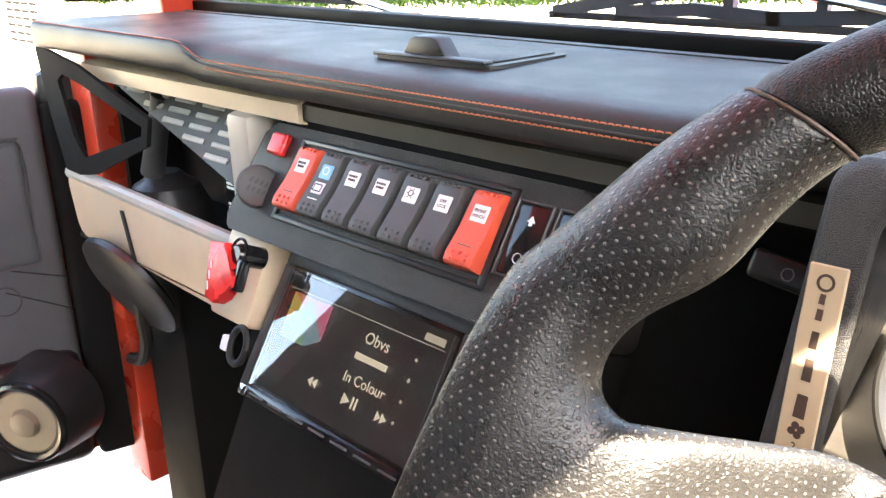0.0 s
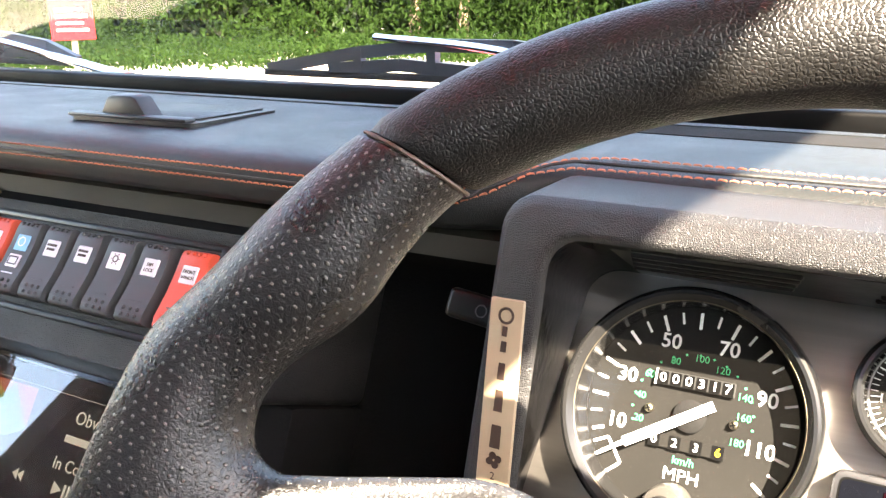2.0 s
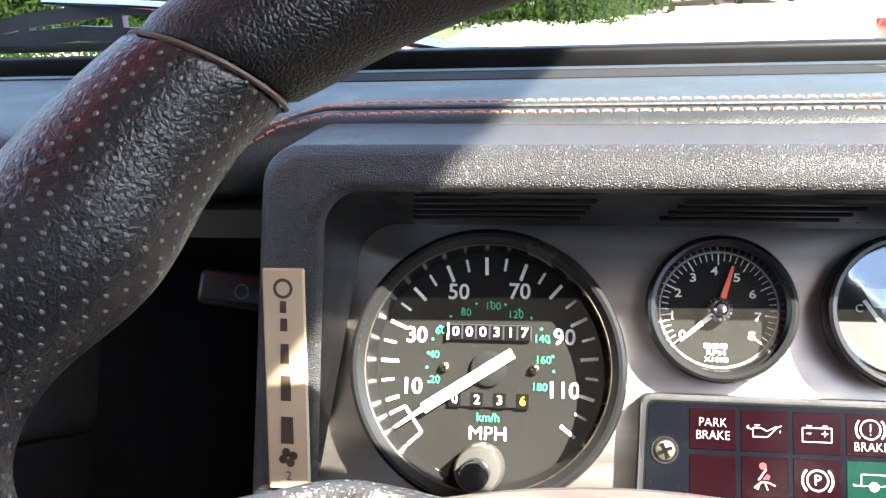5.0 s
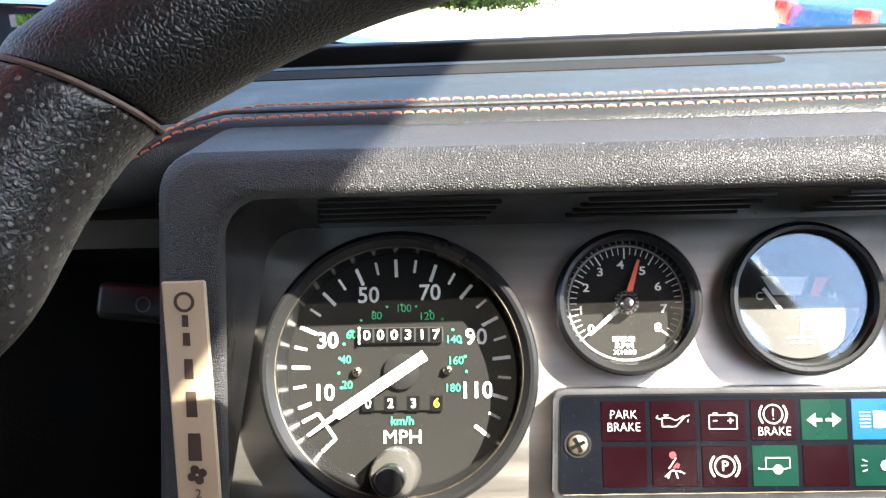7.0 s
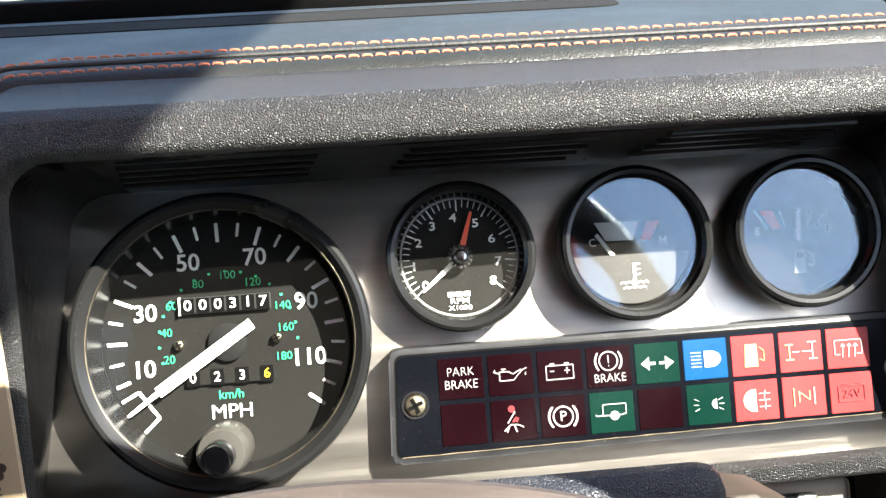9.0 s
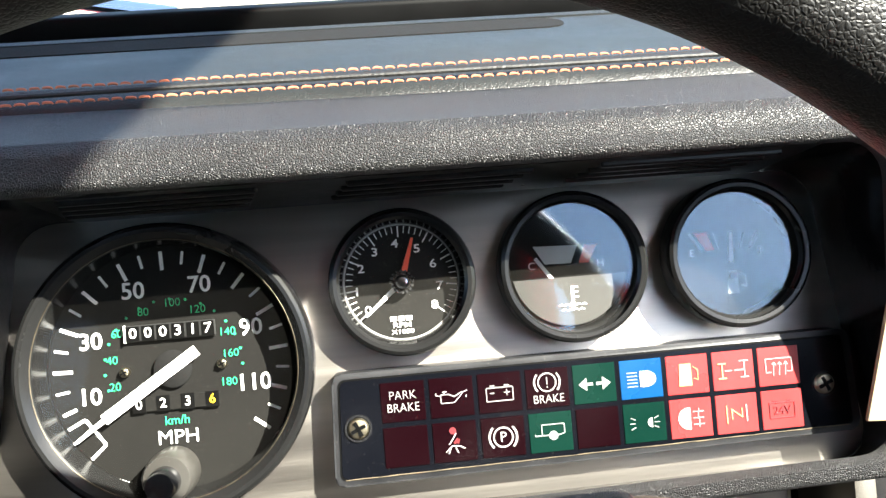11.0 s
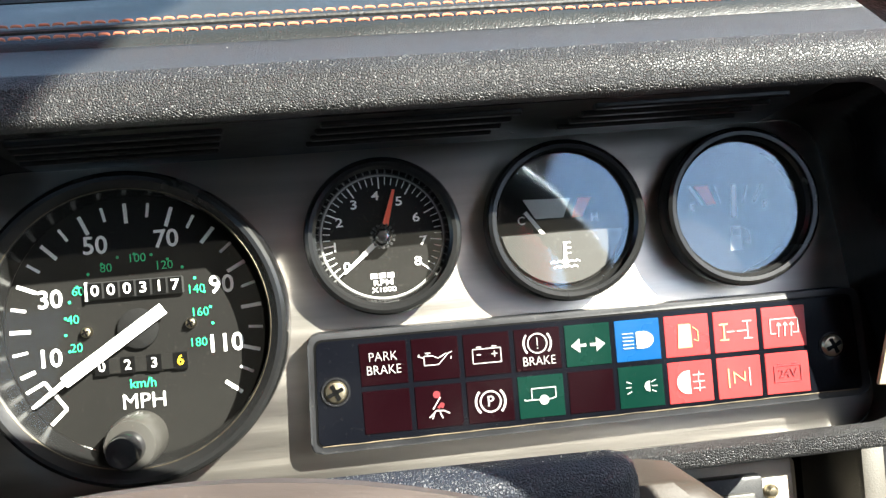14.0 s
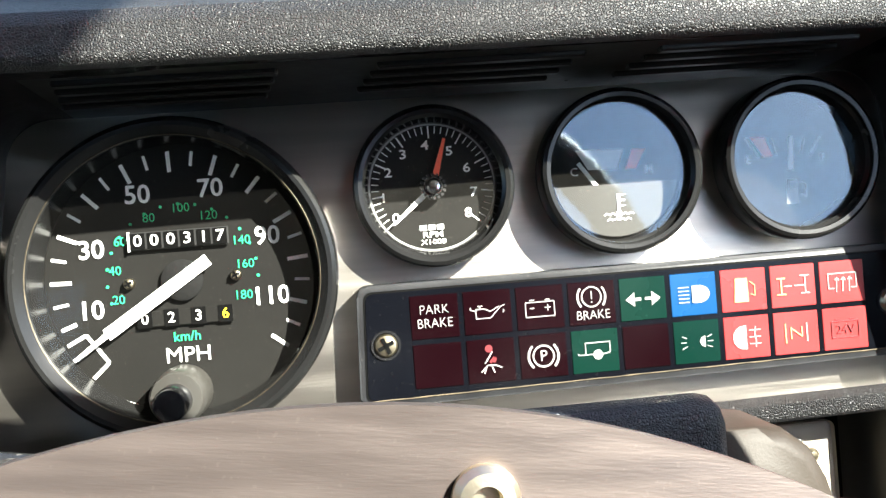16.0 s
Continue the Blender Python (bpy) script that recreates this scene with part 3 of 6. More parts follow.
def wiper(px, label):
    """Arm, sprung blade frame and rubber, drawn from the pivot towards the passenger side."""
    w = thing("windscreen_wiper", CAR, label, "wiper", group="windscreen wipers")
    y = 0.285
    bm = bmesh.new()
    tube(bm, smooth_path([(px - 0.29, y - 0.006, 0.160), (px - 0.20, y - 0.008, 0.154), (px - 0.12, y - 0.008, 0.143), (px - 0.05, y - 0.006, 0.130), (px + 0.012, y, 0.118)]), [0.0045 + 0.0035 * k / 24 for k in range(25)], 10, 0.6)
    part("arm", bm, M["chrome"], w, "bright metal wiper arm")
    part("pivot", boxed(px - 0.010, px + 0.014, y - 0.010, y + 0.014, 0.085, 0.122, 0.005), M["plastic"], w)
    part("blade", boxed(px - 0.41, px - 0.05, y - 0.004, y + 0.002, 0.1255, 0.1315, 0.001), M["rubber"], w)
    bm = bmesh.new()
    for a, b in (((-0.405, 0.131), (-0.31, 0.147)), ((-0.31, 0.147), (-0.24, 0.154)), ((-0.24, 0.154), (-0.17, 0.154)), ((-0.17, 0.154), (-0.10, 0.146)), ((-0.10, 0.146), (-0.055, 0.131)), ((-0.34, 0.133), (-0.27, 0.138)), ((-0.27, 0.138), (-0.20, 0.134)), ((-0.21, 0.134), (-0.14, 0.138)), ((-0.14, 0.138), (-0.08, 0.133))):
        bar(bm, px + a[0], a[1], px + b[0], b[1], 0.0100, y - 0.004, 0.007)
    for xx in (-0.31, -0.24, -0.17, -0.10):
        bar(bm, px + xx, 0.136, px + xx, 0.150, 0.008, y - 0.0045, 0.008)
    part("yoke", bm, M["yoke"], w, "satin black sprung blade frame")


wiper(-0.105, "black wiper blade with a bright metal arm")
wiper(-0.705, "black wiper blade parked on the passenger glass")


# ---- padded dash top ----
dash = thing("dashboard_pad", CAR, "padded black leather dash top with orange double stitching", "dashboard")
PAD = [(0.199, 0.100), (0.199, 0.1165), (0.120, 0.1178), (0.060, 0.1176), (0.038, 0.1166), (0.027, 0.1142), (0.0212, 0.1108), (0.0188, 0.1068), (0.0184, 0.0990), (0.0192, 0.0925), (0.0222, 0.0886), (0.028, 0.0868), (0.10, 0.0860)]
PAD_END = [(0.199, 0.100), (0.199, 0.1165), (0.120, 0.1190), (0.060, 0.1202), (0.036, 0.1206), (0.025, 0.1206), (0.0192, 0.1196), (0.0168, 0.1168), (0.0160, 0.1060), (0.0166, 0.0975), (0.0190, 0.0938), (0.025, 0.0922), (0.10, 0.0915)]


def ease(v):
    v = min(max(v, 0), 1)
    return v * v * (3 - 2 * v)


def pad_section(x):
    """The passenger end stands up square; the driver's end draws back behind the hood."""
    k, f, out = ease((-0.656 - x) / 0.038), ease((x + 0.20) / 0.08), []
    for (y0, z0), (y1, z1) in zip(PAD, PAD_END):
        w = 1 if y0 < 0.05 else 0
        out.append((y0 + (y1 - y0) * k + 0.022 * f * w, z0 + (z1 - z0) * k + 0.0035 * f * (z0 > 0.1) * w))
    return out


bm = bmesh.new()
xs = [-0.996 + 0.007 * i for i in range(199)]
rows = []
for x in xs:
    rows.append([bm.verts.new((x, y, z)) for y, z in pad_section(x)])
for a, b in zip(rows, rows[1:]):
    for i in range(len(PAD) - 1):
        bm.faces.new((a[i], a[i + 1], b[i + 1], b[i]))
bm.faces.new(rows[0])
bm.faces.new(rows[-1][::-1])
part("padding", bm, M["pad"], dash, smooth=60)
# raised far lip against the screen
part("rear_lip", profile_x(bmesh.new(), [(0.196, 0.1160), (0.196, 0.1175), (0.200, 0.1185), (0.204, 0.1170), (0.204, 0.110)], -0.996, 0.39), M["pad"], dash)


def stitch_mesh(mat):
    b = bmesh.new()
    tube(b, [(-0.0018, 0, -0.0005), (-0.0014, 0, 0.0000), (0, 0, 0.00016), (0.0014, 0, 0.0000), (0.0018, 0, -0.0005)], [0.0003, 0.00046, 0.0005, 0.00046, 0.0003], 6)
    return finish("stitch", b, mat)


STITCH = stitch_mesh(M["thread"])


def stitch_line(points, pitch=0.0047, lift=0.00015, name="stitch", limit=-9):
    """A run of separate stitches along points of (x, y, z); those past the limit are joined."""
    pts = [Vector(p) for p in points]
    dist = [0.0]
    for a, b in zip(pts, pts[1:]):
        dist.append(dist[-1] + (b - a).length)
    s, i, rest = 0.0, 0, bmesh.new()
    while s < dist[-1]:
        while dist[i + 1] < s:
            i += 1
        f = (s - dist[i]) / max(dist[i + 1] - dist[i], 1e-9)
        p = pts[i].lerp(pts[i + 1], f)
        d = (pts[i + 1] - pts[i]).normalized()
        yaxis = Vector((0, 0.55, 0.83)).cross(d).normalized()
        zaxis = d.cross(yaxis)
        m = Matrix.Translation(p + zaxis * lift) @ Matrix((d, yaxis, zaxis)).transposed().to_4x4()
        m = m @ Matrix.Rotation(radians(rng.uniform(3, 9)), 4, 'Z')
        if p.x > limit:
            share(name, STITCH, dash, m)
        else:
            rest.from_mesh(STITCH)
            rest.verts.ensure_lookup_table()
            bmesh.ops.transform(rest, matrix=m, verts=rest.verts[-len(STITCH.vertices):])
        s += pitch
    if rest.verts:
        ob = part("far_stitching", rest, M["thread"], dash)
        ob["kind"] = "stuff"
    else:
        rest.free()


def run(fn, x0, x1, n):
    return [fn(x0 + (x1 - x0) * i / n) for i in range(n + 1)]


left_up = [(-0.990, 0.0188, 0.1200), (-0.82, 0.0188, 0.1200), (-0.700, 0.0190, 0.1198), (-0.690, 0.0188, 0.1188), (-0.678, 0.0186, 0.1150), (-0.667, 0.0188, 0.1105), (-0.655, 0.0186, 0.1076), (-0.64, 0.0186, 0.1070)]
stitch_line(left_up + [(x, 0.0186, 0.1070) for x in (-0.6, -0.4, -0.25, -0.20)] + [(-0.18, 0.020, 0.108), (-0.165, 0.026, 0.1125), (-0.15, 0.040, 0.1175), (-0.137, 0.052, 0.1205), (-0.12, 0.060, 0.1208), (0.0, 0.060, 0.1208), (0.18, 0.062, 0.1208), (0.39, 0.062, 0.1208)], limit=-0.25)
stitch_line([(-0.650, 0.0182, 0.1008)] + [(x, 0.0182, 0.1004) for x in (-0.6, -0.4, -0.25, -0.20)] + [(-0.18, 0.0195, 0.102), (-0.165, 0.024, 0.1075), (-0.15, 0.034, 0.1155), (-0.13, 0.037, 0.1195), (-0.10, 0.037, 0.1200), (0.0, 0.037, 0.1200), (0.18, 0.038, 0.1200), (0.39, 0.038, 0.1200)], limit=-0.25)
bm = bmesh.new()
tube(bm, smooth_path([(-0.700, 0.0186, 0.1185), (-0.686, 0.0180, 0.1150), (-0.672, 0.0180, 0.1085), (-0.655, 0.0182, 0.1046), (-0.6, 0.0182, 0.1036), (-0.4, 0.0182, 0.1034), (-0.20, 0.0182, 0.1034), (-0.165, 0.024, 0.1100), (-0.14, 0.044, 0.1195), (-0.10, 0.0485, 0.1203), (0.1, 0.0485, 0.1203), (0.39, 0.049, 0.1203)], 10), 0.0009, 6)
part("piping_seam", bm, M["cord"], dash)

# demister slots along the screen edge of the pad
for x0, x1 in ((-0.24, 0.118), (0.172, 0.36)):
    bm = bmesh.new()
    prism(bm, rounded(x0, x1, 0.158, 0.190, 0.014), 0, 0.0012)
    for v in bm.verts:
        v.co = Vector((v.co.x, v.co.z, 0.1177 - v.co.y))
    part("demister_slot", bm, M["matt"], dash, "black demister slot")

# air vent let into the dash top
vent = thing("dashboard_vent", CAR @ pose(-0.437, 0.098, 0.1172, -1, 0, 2), "black plastic flap vent with a raised thumb tab", "vent")
bm = bmesh.new()
prism(bm, rounded(-0.054, 0.054, -0.040, 0.044, 0.008), 0, 0.0026)
for v in bm.verts:
    v.co = Vector((v.co.x, v.co.z, 0.0026 - v.co.y))
part("frame", bm, M["plastic"], vent)
part("flap", boxed(-0.046, 0.046, -0.026, 0.037, 0.0024, 0.0040, 0.0012), M["pad"], vent)
part("front_rail", boxed(-0.054, 0.048, -0.040, -0.030, 0.002, 0.0052, 0.0015), M["plastic"], vent)
bm = bmesh.new()
prism(bm, [(-0.030, 0.003), (0.012, 0.003), (0.003, 0.0150), (-0.001, 0.0168), (-0.018, 0.0168), (-0.022, 0.0150)], -0.035, -0.021, 0.0018)
part("thumb_tab", bm, M["plastic"], vent)

# ---- instrument binnacle ----
binnacle = thing("instrument_binnacle", DASH, "black grained plastic instrument housing with deep hood", "instrument housing")


def loop(bm, xl, xr, zb, zt, r, front, lift=0.0, n=7):
    """A rounded loop that widens towards its foot; front gives the depth at top left, top right, foot left, foot right."""
    vs = []
    for x, z in rounded(xl, xr, zb, zt, r, n):
        f, g = (z - zb) / (zt - zb), (x - xl) / (xr - xl)
        y = (front[0] * (1 - g) + front[1] * g) * f + (front[2] * (1 - g) + front[3] * g) * (1 - f)
        x = plate_x(x, z) if front[0] > 0 else x + (-0.006 * (1 - g) + 0.017 * g) * (1 - f)
        vs.append(bm.verts.new((x, y, z + lift * max(f - 0.5, 0) * 2)))
    return vs


def plate_x(x, z):
    """The plate's sides flare out towards its foot."""
    return x - 0.21 * max(0.045 - z, 0) if x < 0.03 else x + 0.145 * max(0.071 - z, 0)


bm = bmesh.new()
LOOPS = [
    (-0.1218, 0.1878, -0.0340, 0.0850, 0.016, (0.0097,) * 4),
    (-0.1190, 0.1860, -0.0280, 0.0880, 0.013, (-0.0510, -0.0440, -0.0240, -0.0060)),
    (-0.1203, 0.1875, -0.0290, 0.0893, 0.014, (-0.0545, -0.0475, -0.0280, -0.0095)),
    (-0.1225, 0.1900, -0.0300, 0.0912, 0.015, (-0.0556, -0.0486, -0.0295, -0.0110)),
    (-0.1385, 0.2085, -0.0342, 0.1000, 0.013, (-0.0536, -0.0466, -0.0290, -0.0105)),
    (-0.1420, 0.2115, -0.0362, 0.1044, 0.014, (-0.0508, -0.0438, -0.0275, -0.0090)),
    (-0.1435, 0.2130, -0.0372, 0.1058, 0.014, (-0.0465, -0.0395, -0.0240, -0.0050)),
    (-0.1440, 0.2140, -0.0372, 0.1058, 0.014, (0.0280, 0.0280, 0.0600, 0.0600), 0.0322),
]
made = [loop(bm, *v) for v in LOOPS]
for a, b in zip(made[1:], made[2:]):
    for i in range(len(a)):
        j = (i + 1) % len(a)
        bm.faces.new((a[i], a[j], b[j], b[i]))
for v in made[0]:
    bm.verts.remove(v)
part("housing", bm, M["hood"], binnacle, smooth=50)
bm = bmesh.new()
made = [loop(bm, *v) for v in LOOPS[:2]]
for i in range(len(made[0])):
    j = (i + 1) % len(made[0])
    bm.faces.new((made[0][i], made[0][j], made[1][j], made[1][i]))
part("reveal", bm, M["reveal"], binnacle, "smooth glossy black inner reveal", smooth=50)

# matt lining and vent slots under the hood
part("soffit_lining", sheet([(-0.098, -0.046, 0.0878), (0.164, -0.046, 0.0878), (0.164, 0.0090, 0.0845), (-0.098, 0.0090, 0.0845)]), M["soffit"], binnacle, "matt black hood lining", smooth=0)
for x0, x1 in ((-0.090, -0.026), (0.003, 0.066), (0.089, 0.153)):
    for k in range(4):
        y = -0.040 + 0.0095 * k
        z = 0.0885 - (y + 0.0485) * 0.06
        part("slot_rib", boxed(x0 - 0.002 * k, x1 - 0.002 * k, y, y + 0.0042, z - 0.0022, z + 0.001, 0.0006, 1), M["soffit"], binnacle)

# faceplate
bm = bmesh.new()
prism(bm, [(plate_x(x, z), z) for x, z in rounded(-0.1222, 0.1882, -0.0335, 0.0848, 0.0165, 8)], 0.0095, 0.0115, 0.0004)
part("faceplate", bm, M["steel"], binnacle, "brushed stainless steel faceplate")

# heater control labels on the side columns, leaning with them
for side in (0, 1):
    cx, top, bot = (-0.1334, (-0.0490, 0.0612), (-0.0325, -0.0180)) if side == 0 else (0.2010, (-0.0400, 0.0612), (-0.0140, -0.0180))
    lean = math.atan2(bot[0] - top[0], top[1] - bot[1])
    m = Matrix.Translation((cx, top[0], top[1])) @ Matrix.Rotation(lean, 4, 'X') @ Matrix.Rotation(radians(-0.7 if side == 0 else 4.5), 4, 'Y')
    m = m @ Matrix.Translation((-0.0076, -0.0012, -0.0790))
    bm = boxed(0, 0.0152, 0, 0.0016, 0, 0.0790, 0.0006, 1)
    lab = part("heater_label", bm, M["beige"], binnacle, "beige printed heater label")
    lab.matrix_basis = m
    if side == 0:
        c = 0.0076

        def mark(b, nm="printed_mark"):
            part(nm, b, M["dark_print"], lab)

        mark(ring(bmesh.new(), c, 0.0720, 0.0030, 0.0011, -0.0003))
        for z0, z1, w in ((0.0676, 0.0635, 0.0021), (0.0615, 0.0570, 0.0024), (0.0525, 0.0455, 0.0029), (0.0412, 0.0322, 0.0035), (0.0265, 0.0168, 0.0043)):
            mark(bar(bmesh.new(), c, z0, c - 0.0002, z1, w, -0.0003, w1=w * 1.1))
        bm = bmesh.new()
        for k in range(4):
            a = radians(20 + 90 * k)
            disc(bm, c + 0.0020 * math.cos(a), 0.0118 + 0.0020 * math.sin(a), 0.0016, -0.0003, steps=12)
        mark(bm, "fan_symbol")
        words("2", 0.0046, c, 0.0050, -0.0003, M["dark_print"], lab, "printed_number")


# ---- gauges ----
def bezel(parent, cx, cz, r, inner, front, mat):
    return part("bezel", lathe(bmesh.new(), [(r - 0.0012, 0.0095), (r, 0.006), (r, front + 0.0022), (r - 0.0006, front + 0.0008), (r - 0.0018, front), (r - 0.0032, front + 0.0002), (inner + 0.0024, front + 0.0022), (inner + 0.0012, front + 0.0032), (inner + 0.0004, 0.0030), (inner, 0.0068)], cx, cz, 96), mat, parent)


def gauge_glass(parent, cx, cz, r, y, mat="glass"):
    g = part("glass", sheet([(cx + r * math.cos(2 * math.pi * i / 64), y, cz + r * math.sin(2 * math.pi * i / 64)) for i in range(64)]), M[mat], parent, smooth=0)
    g.visible_shadow = False
    return g


def polar(cx, cz, r, a):
    return cx + r * math.cos(math.radians(a)), cz + r * math.sin(math.radians(a))


SX, SZ = -0.0666, 0.0282
speedo = thing("speedometer", DASH, "large round black speedometer in a black bezel", "gauge", group="dashboard gauges")
bezel(speedo, SX, SZ, 0.0528, 0.0452, -0.0090, M["bezel"])
M["tarnish"] = material("tarnished_bezel_edge", (0.075, 0.062, 0.042), 0.45, 0.7, grain=0.3, grain_size=0.001, vary=0.5, vary_size=0.006)
part("inner_edge", tube(bmesh.new(), [(SX + 0.0470 * math.cos(a), -0.0062, SZ + 0.0470 * math.sin(a)) for a in (2 * math.pi * k / 72 for k in range(73))], 0.00028, 6), M["tarnish"], speedo, "tarnished brassy inner edge")
dial = part("dial", lathe(bmesh.new(), [(0.0458, 0.0088), (0.0, 0.0088)], SX, SZ, 72), M["dial"], speedo)
DY = 0.0084
bm = bmesh.new()
for v in range(10, 121, 5):
    a = 92 - (v - 60) * 2.16
    big = v % 10 == 0
    bar(bm, *polar(SX - 0.0006, SZ, 0.0432, a), *polar(SX - 0.0006, SZ, 0.0432 - (0.0053 if v == 10 else 0.0070 if big else 0.0050), a), 0.0013 if big else 0.0010, DY)
for x0, z0, x1, z1 in ((-0.1063, 0.0081, -0.1000, 0.0113), (-0.1000, 0.0113, -0.0931, 0.0015), (-0.0931, 0.0015, -0.0986, -0.0035), (-0.1036, 0.0030, -0.0975, 0.0072)):
    bar(bm, x0, z0, x1, z1, 0.0012, DY)
part("speed_ticks", bm, M["white"], dial)
for v, (x, z) in {"10": (-0.0977, 0.0192), "30": (-0.0962, 0.0396), "50": (-0.0797, 0.0572), "70": (-0.0553, 0.0578), "90": (-0.0374, 0.0402), "110": (-0.0377, 0.0195)}.items():
    words(v, 0.0088, x, z, DY, M["white"], dial, "numeral", bold=0.014)
GREEN = {"20": (-0.0884, 0.0222), "40": (-0.0889, 0.0321), "60": (-0.0866, 0.0418), "80": (-0.0765, 0.0492), "100": (-0.0658, 0.0519), "120": (-0.0567, 0.0487), "140": (-0.0463, 0.0394), "160": (-0.0456, 0.0312), "180": (-0.0469, 0.0206)}
for v, (x, z) in GREEN.items():
    words(v, 0.0043, x, z, DY, M["green"], dial, "green_numeral", bold=-0.004)
bm = bmesh.new()
for k in range(17):
    disc(bm, *polar(SX, SZ, 0.0252, 196 - 212 * k / 16), 0.00055, DY, steps=8)
part("green_dots", bm, M["green"], dial)
words("km/h", 0.0046, -0.0668, 0.0081, DY, M["green"], dial, "green_lettering", bold=0.006)
words("MPH", 0.0074, -0.0668, 0.0018, DY, M["white"], dial, "lettering", bold=0.0, squeeze=1.05)
odo = part("odometer_window", boxed(-0.0832, -0.0502, 0.0066, 0.0079, 0.0384, 0.0446, 0.0004, 1), M["seamline"], dial)
for k, ch in enumerate("000317"):
    x = -0.0802 + 0.00545 * k
    d = part("drum", boxed(x - 0.0023, x + 0.0023, 0.0063, 0.0066, 0.0388, 0.0442), M["drum"], odo)
    words(ch, 0.0054, x, 0.0415, 0.0061, M["white"], odo, "digit", squeeze=1.12, bold=0.008)
# White strip painted as the glint on the window's left edge.
part("painted_edge_highlight", boxed(-0.0836, -0.0830, 0.0062, 0.0079, 0.0382, 0.0448), M["white"], odo)
trip = part("trip_window", boxed(-0.0828, -0.0505, 0.0072, 0.0079, 0.0122, 0.0178, 0.0003, 1), M["dial"], dial)
for x, ch, mt in ((-0.0800, "0", "white"), (-0.0712, "2", "white"), (-0.0622, "3", "white"), (-0.0532, "6", "yellow")):
    part("trip_drum", boxed(x - 0.0024, x + 0.0024, 0.0069, 0.0072, 0.0121, 0.0179), M["drum"], trip)
    words(ch, 0.0050, x, 0.0150, 0.0068, M[mt], trip, "digit", bold=0.01)
for x, z in ((-0.0844, 0.0275), (-0.0488, 0.0277)):
    cross_screw(dial, x, z, 0.0078, 0.0019)
needle = bmesh.new()
bar(needle, -0.0573, 0.0337, -0.0922, 0.0110, 0.0042, 0.0042, 0.0010)
bar(needle, -0.0922, 0.0110, -0.1033, 0.0033, 0.0020, 0.0044, 0.0008, w1=0.0011)
part("needle", needle, M["white"], speedo)
part("needle_boss", lathe(bmesh.new(), [(0.0070, 0.0078), (0.0070, 0.0068), (0.006, 0.0062), (0, 0.0060)], -0.0668, 0.0274, 32), M["matt"], speedo)
knob = part("reset_knob", lathe(bmesh.new(), [(0.0092, 0.0086), (0.0094, 0.0030), (0.0090, -0.0060), (0.0082, -0.0074), (0.0056, -0.0078), (0, -0.0078)], -0.0688, -0.0105, 40), M["knob"], speedo, "dusty grey trip reset knob")
part("knob_stem", lathe(bmesh.new(), [(0.0056, -0.0076), (0.0054, -0.0160), (0.0048, -0.0172), (0, -0.0175)], -0.0692, -0.0110, 32), M["gloss"], knob, "black knob end")
bm = bmesh.new()
for k in range(9):
    bar(bm, -0.0935 + 0.0010 * k, -0.0102 - 0.0004 * k, -0.0929 + 0.0010 * k, -0.0105 - 0.0004 * k, 0.0008, DY)
part("maker_bars", bm, M["white"], dial)
gauge_glass(speedo, SX, SZ, 0.0466, -0.0035, "clear_glass")

TX, TZ = 0.0206, 0.0526
tach = thing("tachometer", DASH, "small black rev counter with orange tell-tale hand", "gauge", group="dashboard gauges")
bezel(tach, TX, TZ, 0.0276, 0.0222, -0.0035, M["bezel"])
tdial = part("dial", lathe(bmesh.new(), [(0.0226, 0.0072), (0.0, 0.0072)], TX, TZ, 56), M["dial"], tach)
TY = 0.0068
bm = bmesh.new()
ring(bm, TX, TZ, 0.0219, 0.0006, TY, steps=60)
part("dial_ring", bm, M["ring_grey"], tdial, "pale thin dial ring")
bm = bmesh.new()
for k in range(41):
    a = 219 - 258 * k / 40
    bar(bm, *polar(TX, TZ, 0.0213, a), *polar(TX, TZ, 0.0213 - (0.0042 if k % 5 == 0 else 0.0026), a), 0.0005 if k % 5 == 0 else 0.0003, TY)
part("ticks", bm, M["white"], tdial)
for k, (x, z) in enumerate(((0.0072, 0.0426), (0.0034, 0.0499), (0.0056, 0.0585), (0.0112, 0.0645), (0.0191, 0.0672), (0.0274, 0.0647), (0.0331, 0.0585), (0.0350, 0.0500), (0.0326, 0.0428))):
    words(str(k), 0.0045, x, z, TY, M["white"], tdial, "numeral", squeeze=1.25, bold=0.014)
bm = bmesh.new()
for k in range(3):
    box(bm, 0.0152 + 0.0030 * k, 0.0176 + 0.0030 * k, TY, TY + 0.0002, 0.0378, 0.0396)
part("maker_block", bm, M["white"], tdial)
words("RPM", 0.0029, 0.0196, 0.0361, TY, M["white"], tdial, "lettering", squeeze=1.35, bold=0.006)
words("X1000", 0.0025, 0.0197, 0.0336, TY, M["white"], tdial, "lettering", squeeze=1.3, bold=0.006)
bm = bmesh.new()
bar(bm, TX, TZ, 0.0257, 0.0690, 0.0026, 0.0040, 0.0006, w1=0.0010)
part("tell_tale_hand", bm, M["orange"], tach, "orange-red tell-tale hand")
bm = bmesh.new()
bar(bm, TX, TZ, 0.0062, 0.0404, 0.0022, 0.0048, 0.0006, w1=0.0009)
part("needle", bm, M["white"], tach)
part("hub", lathe(bmesh.new(), [(0.0040, 0.0065), (0.0042, 0.0030), (0.0034, 0.0022), (0.0028, 0.0022), (0.0026, -0.0004), (0.0018, -0.0012), (0, -0.0014)], TX, TZ, 28), M["chrome"], tach, "knurled chrome reset hub")
bm = bmesh.new()
for k in range(16):
    x, z = polar(TX, TZ, 0.0041, 22.5 * k)
    disc(bm, x, z, 0.0005, 0.0018, 0.003, 8)
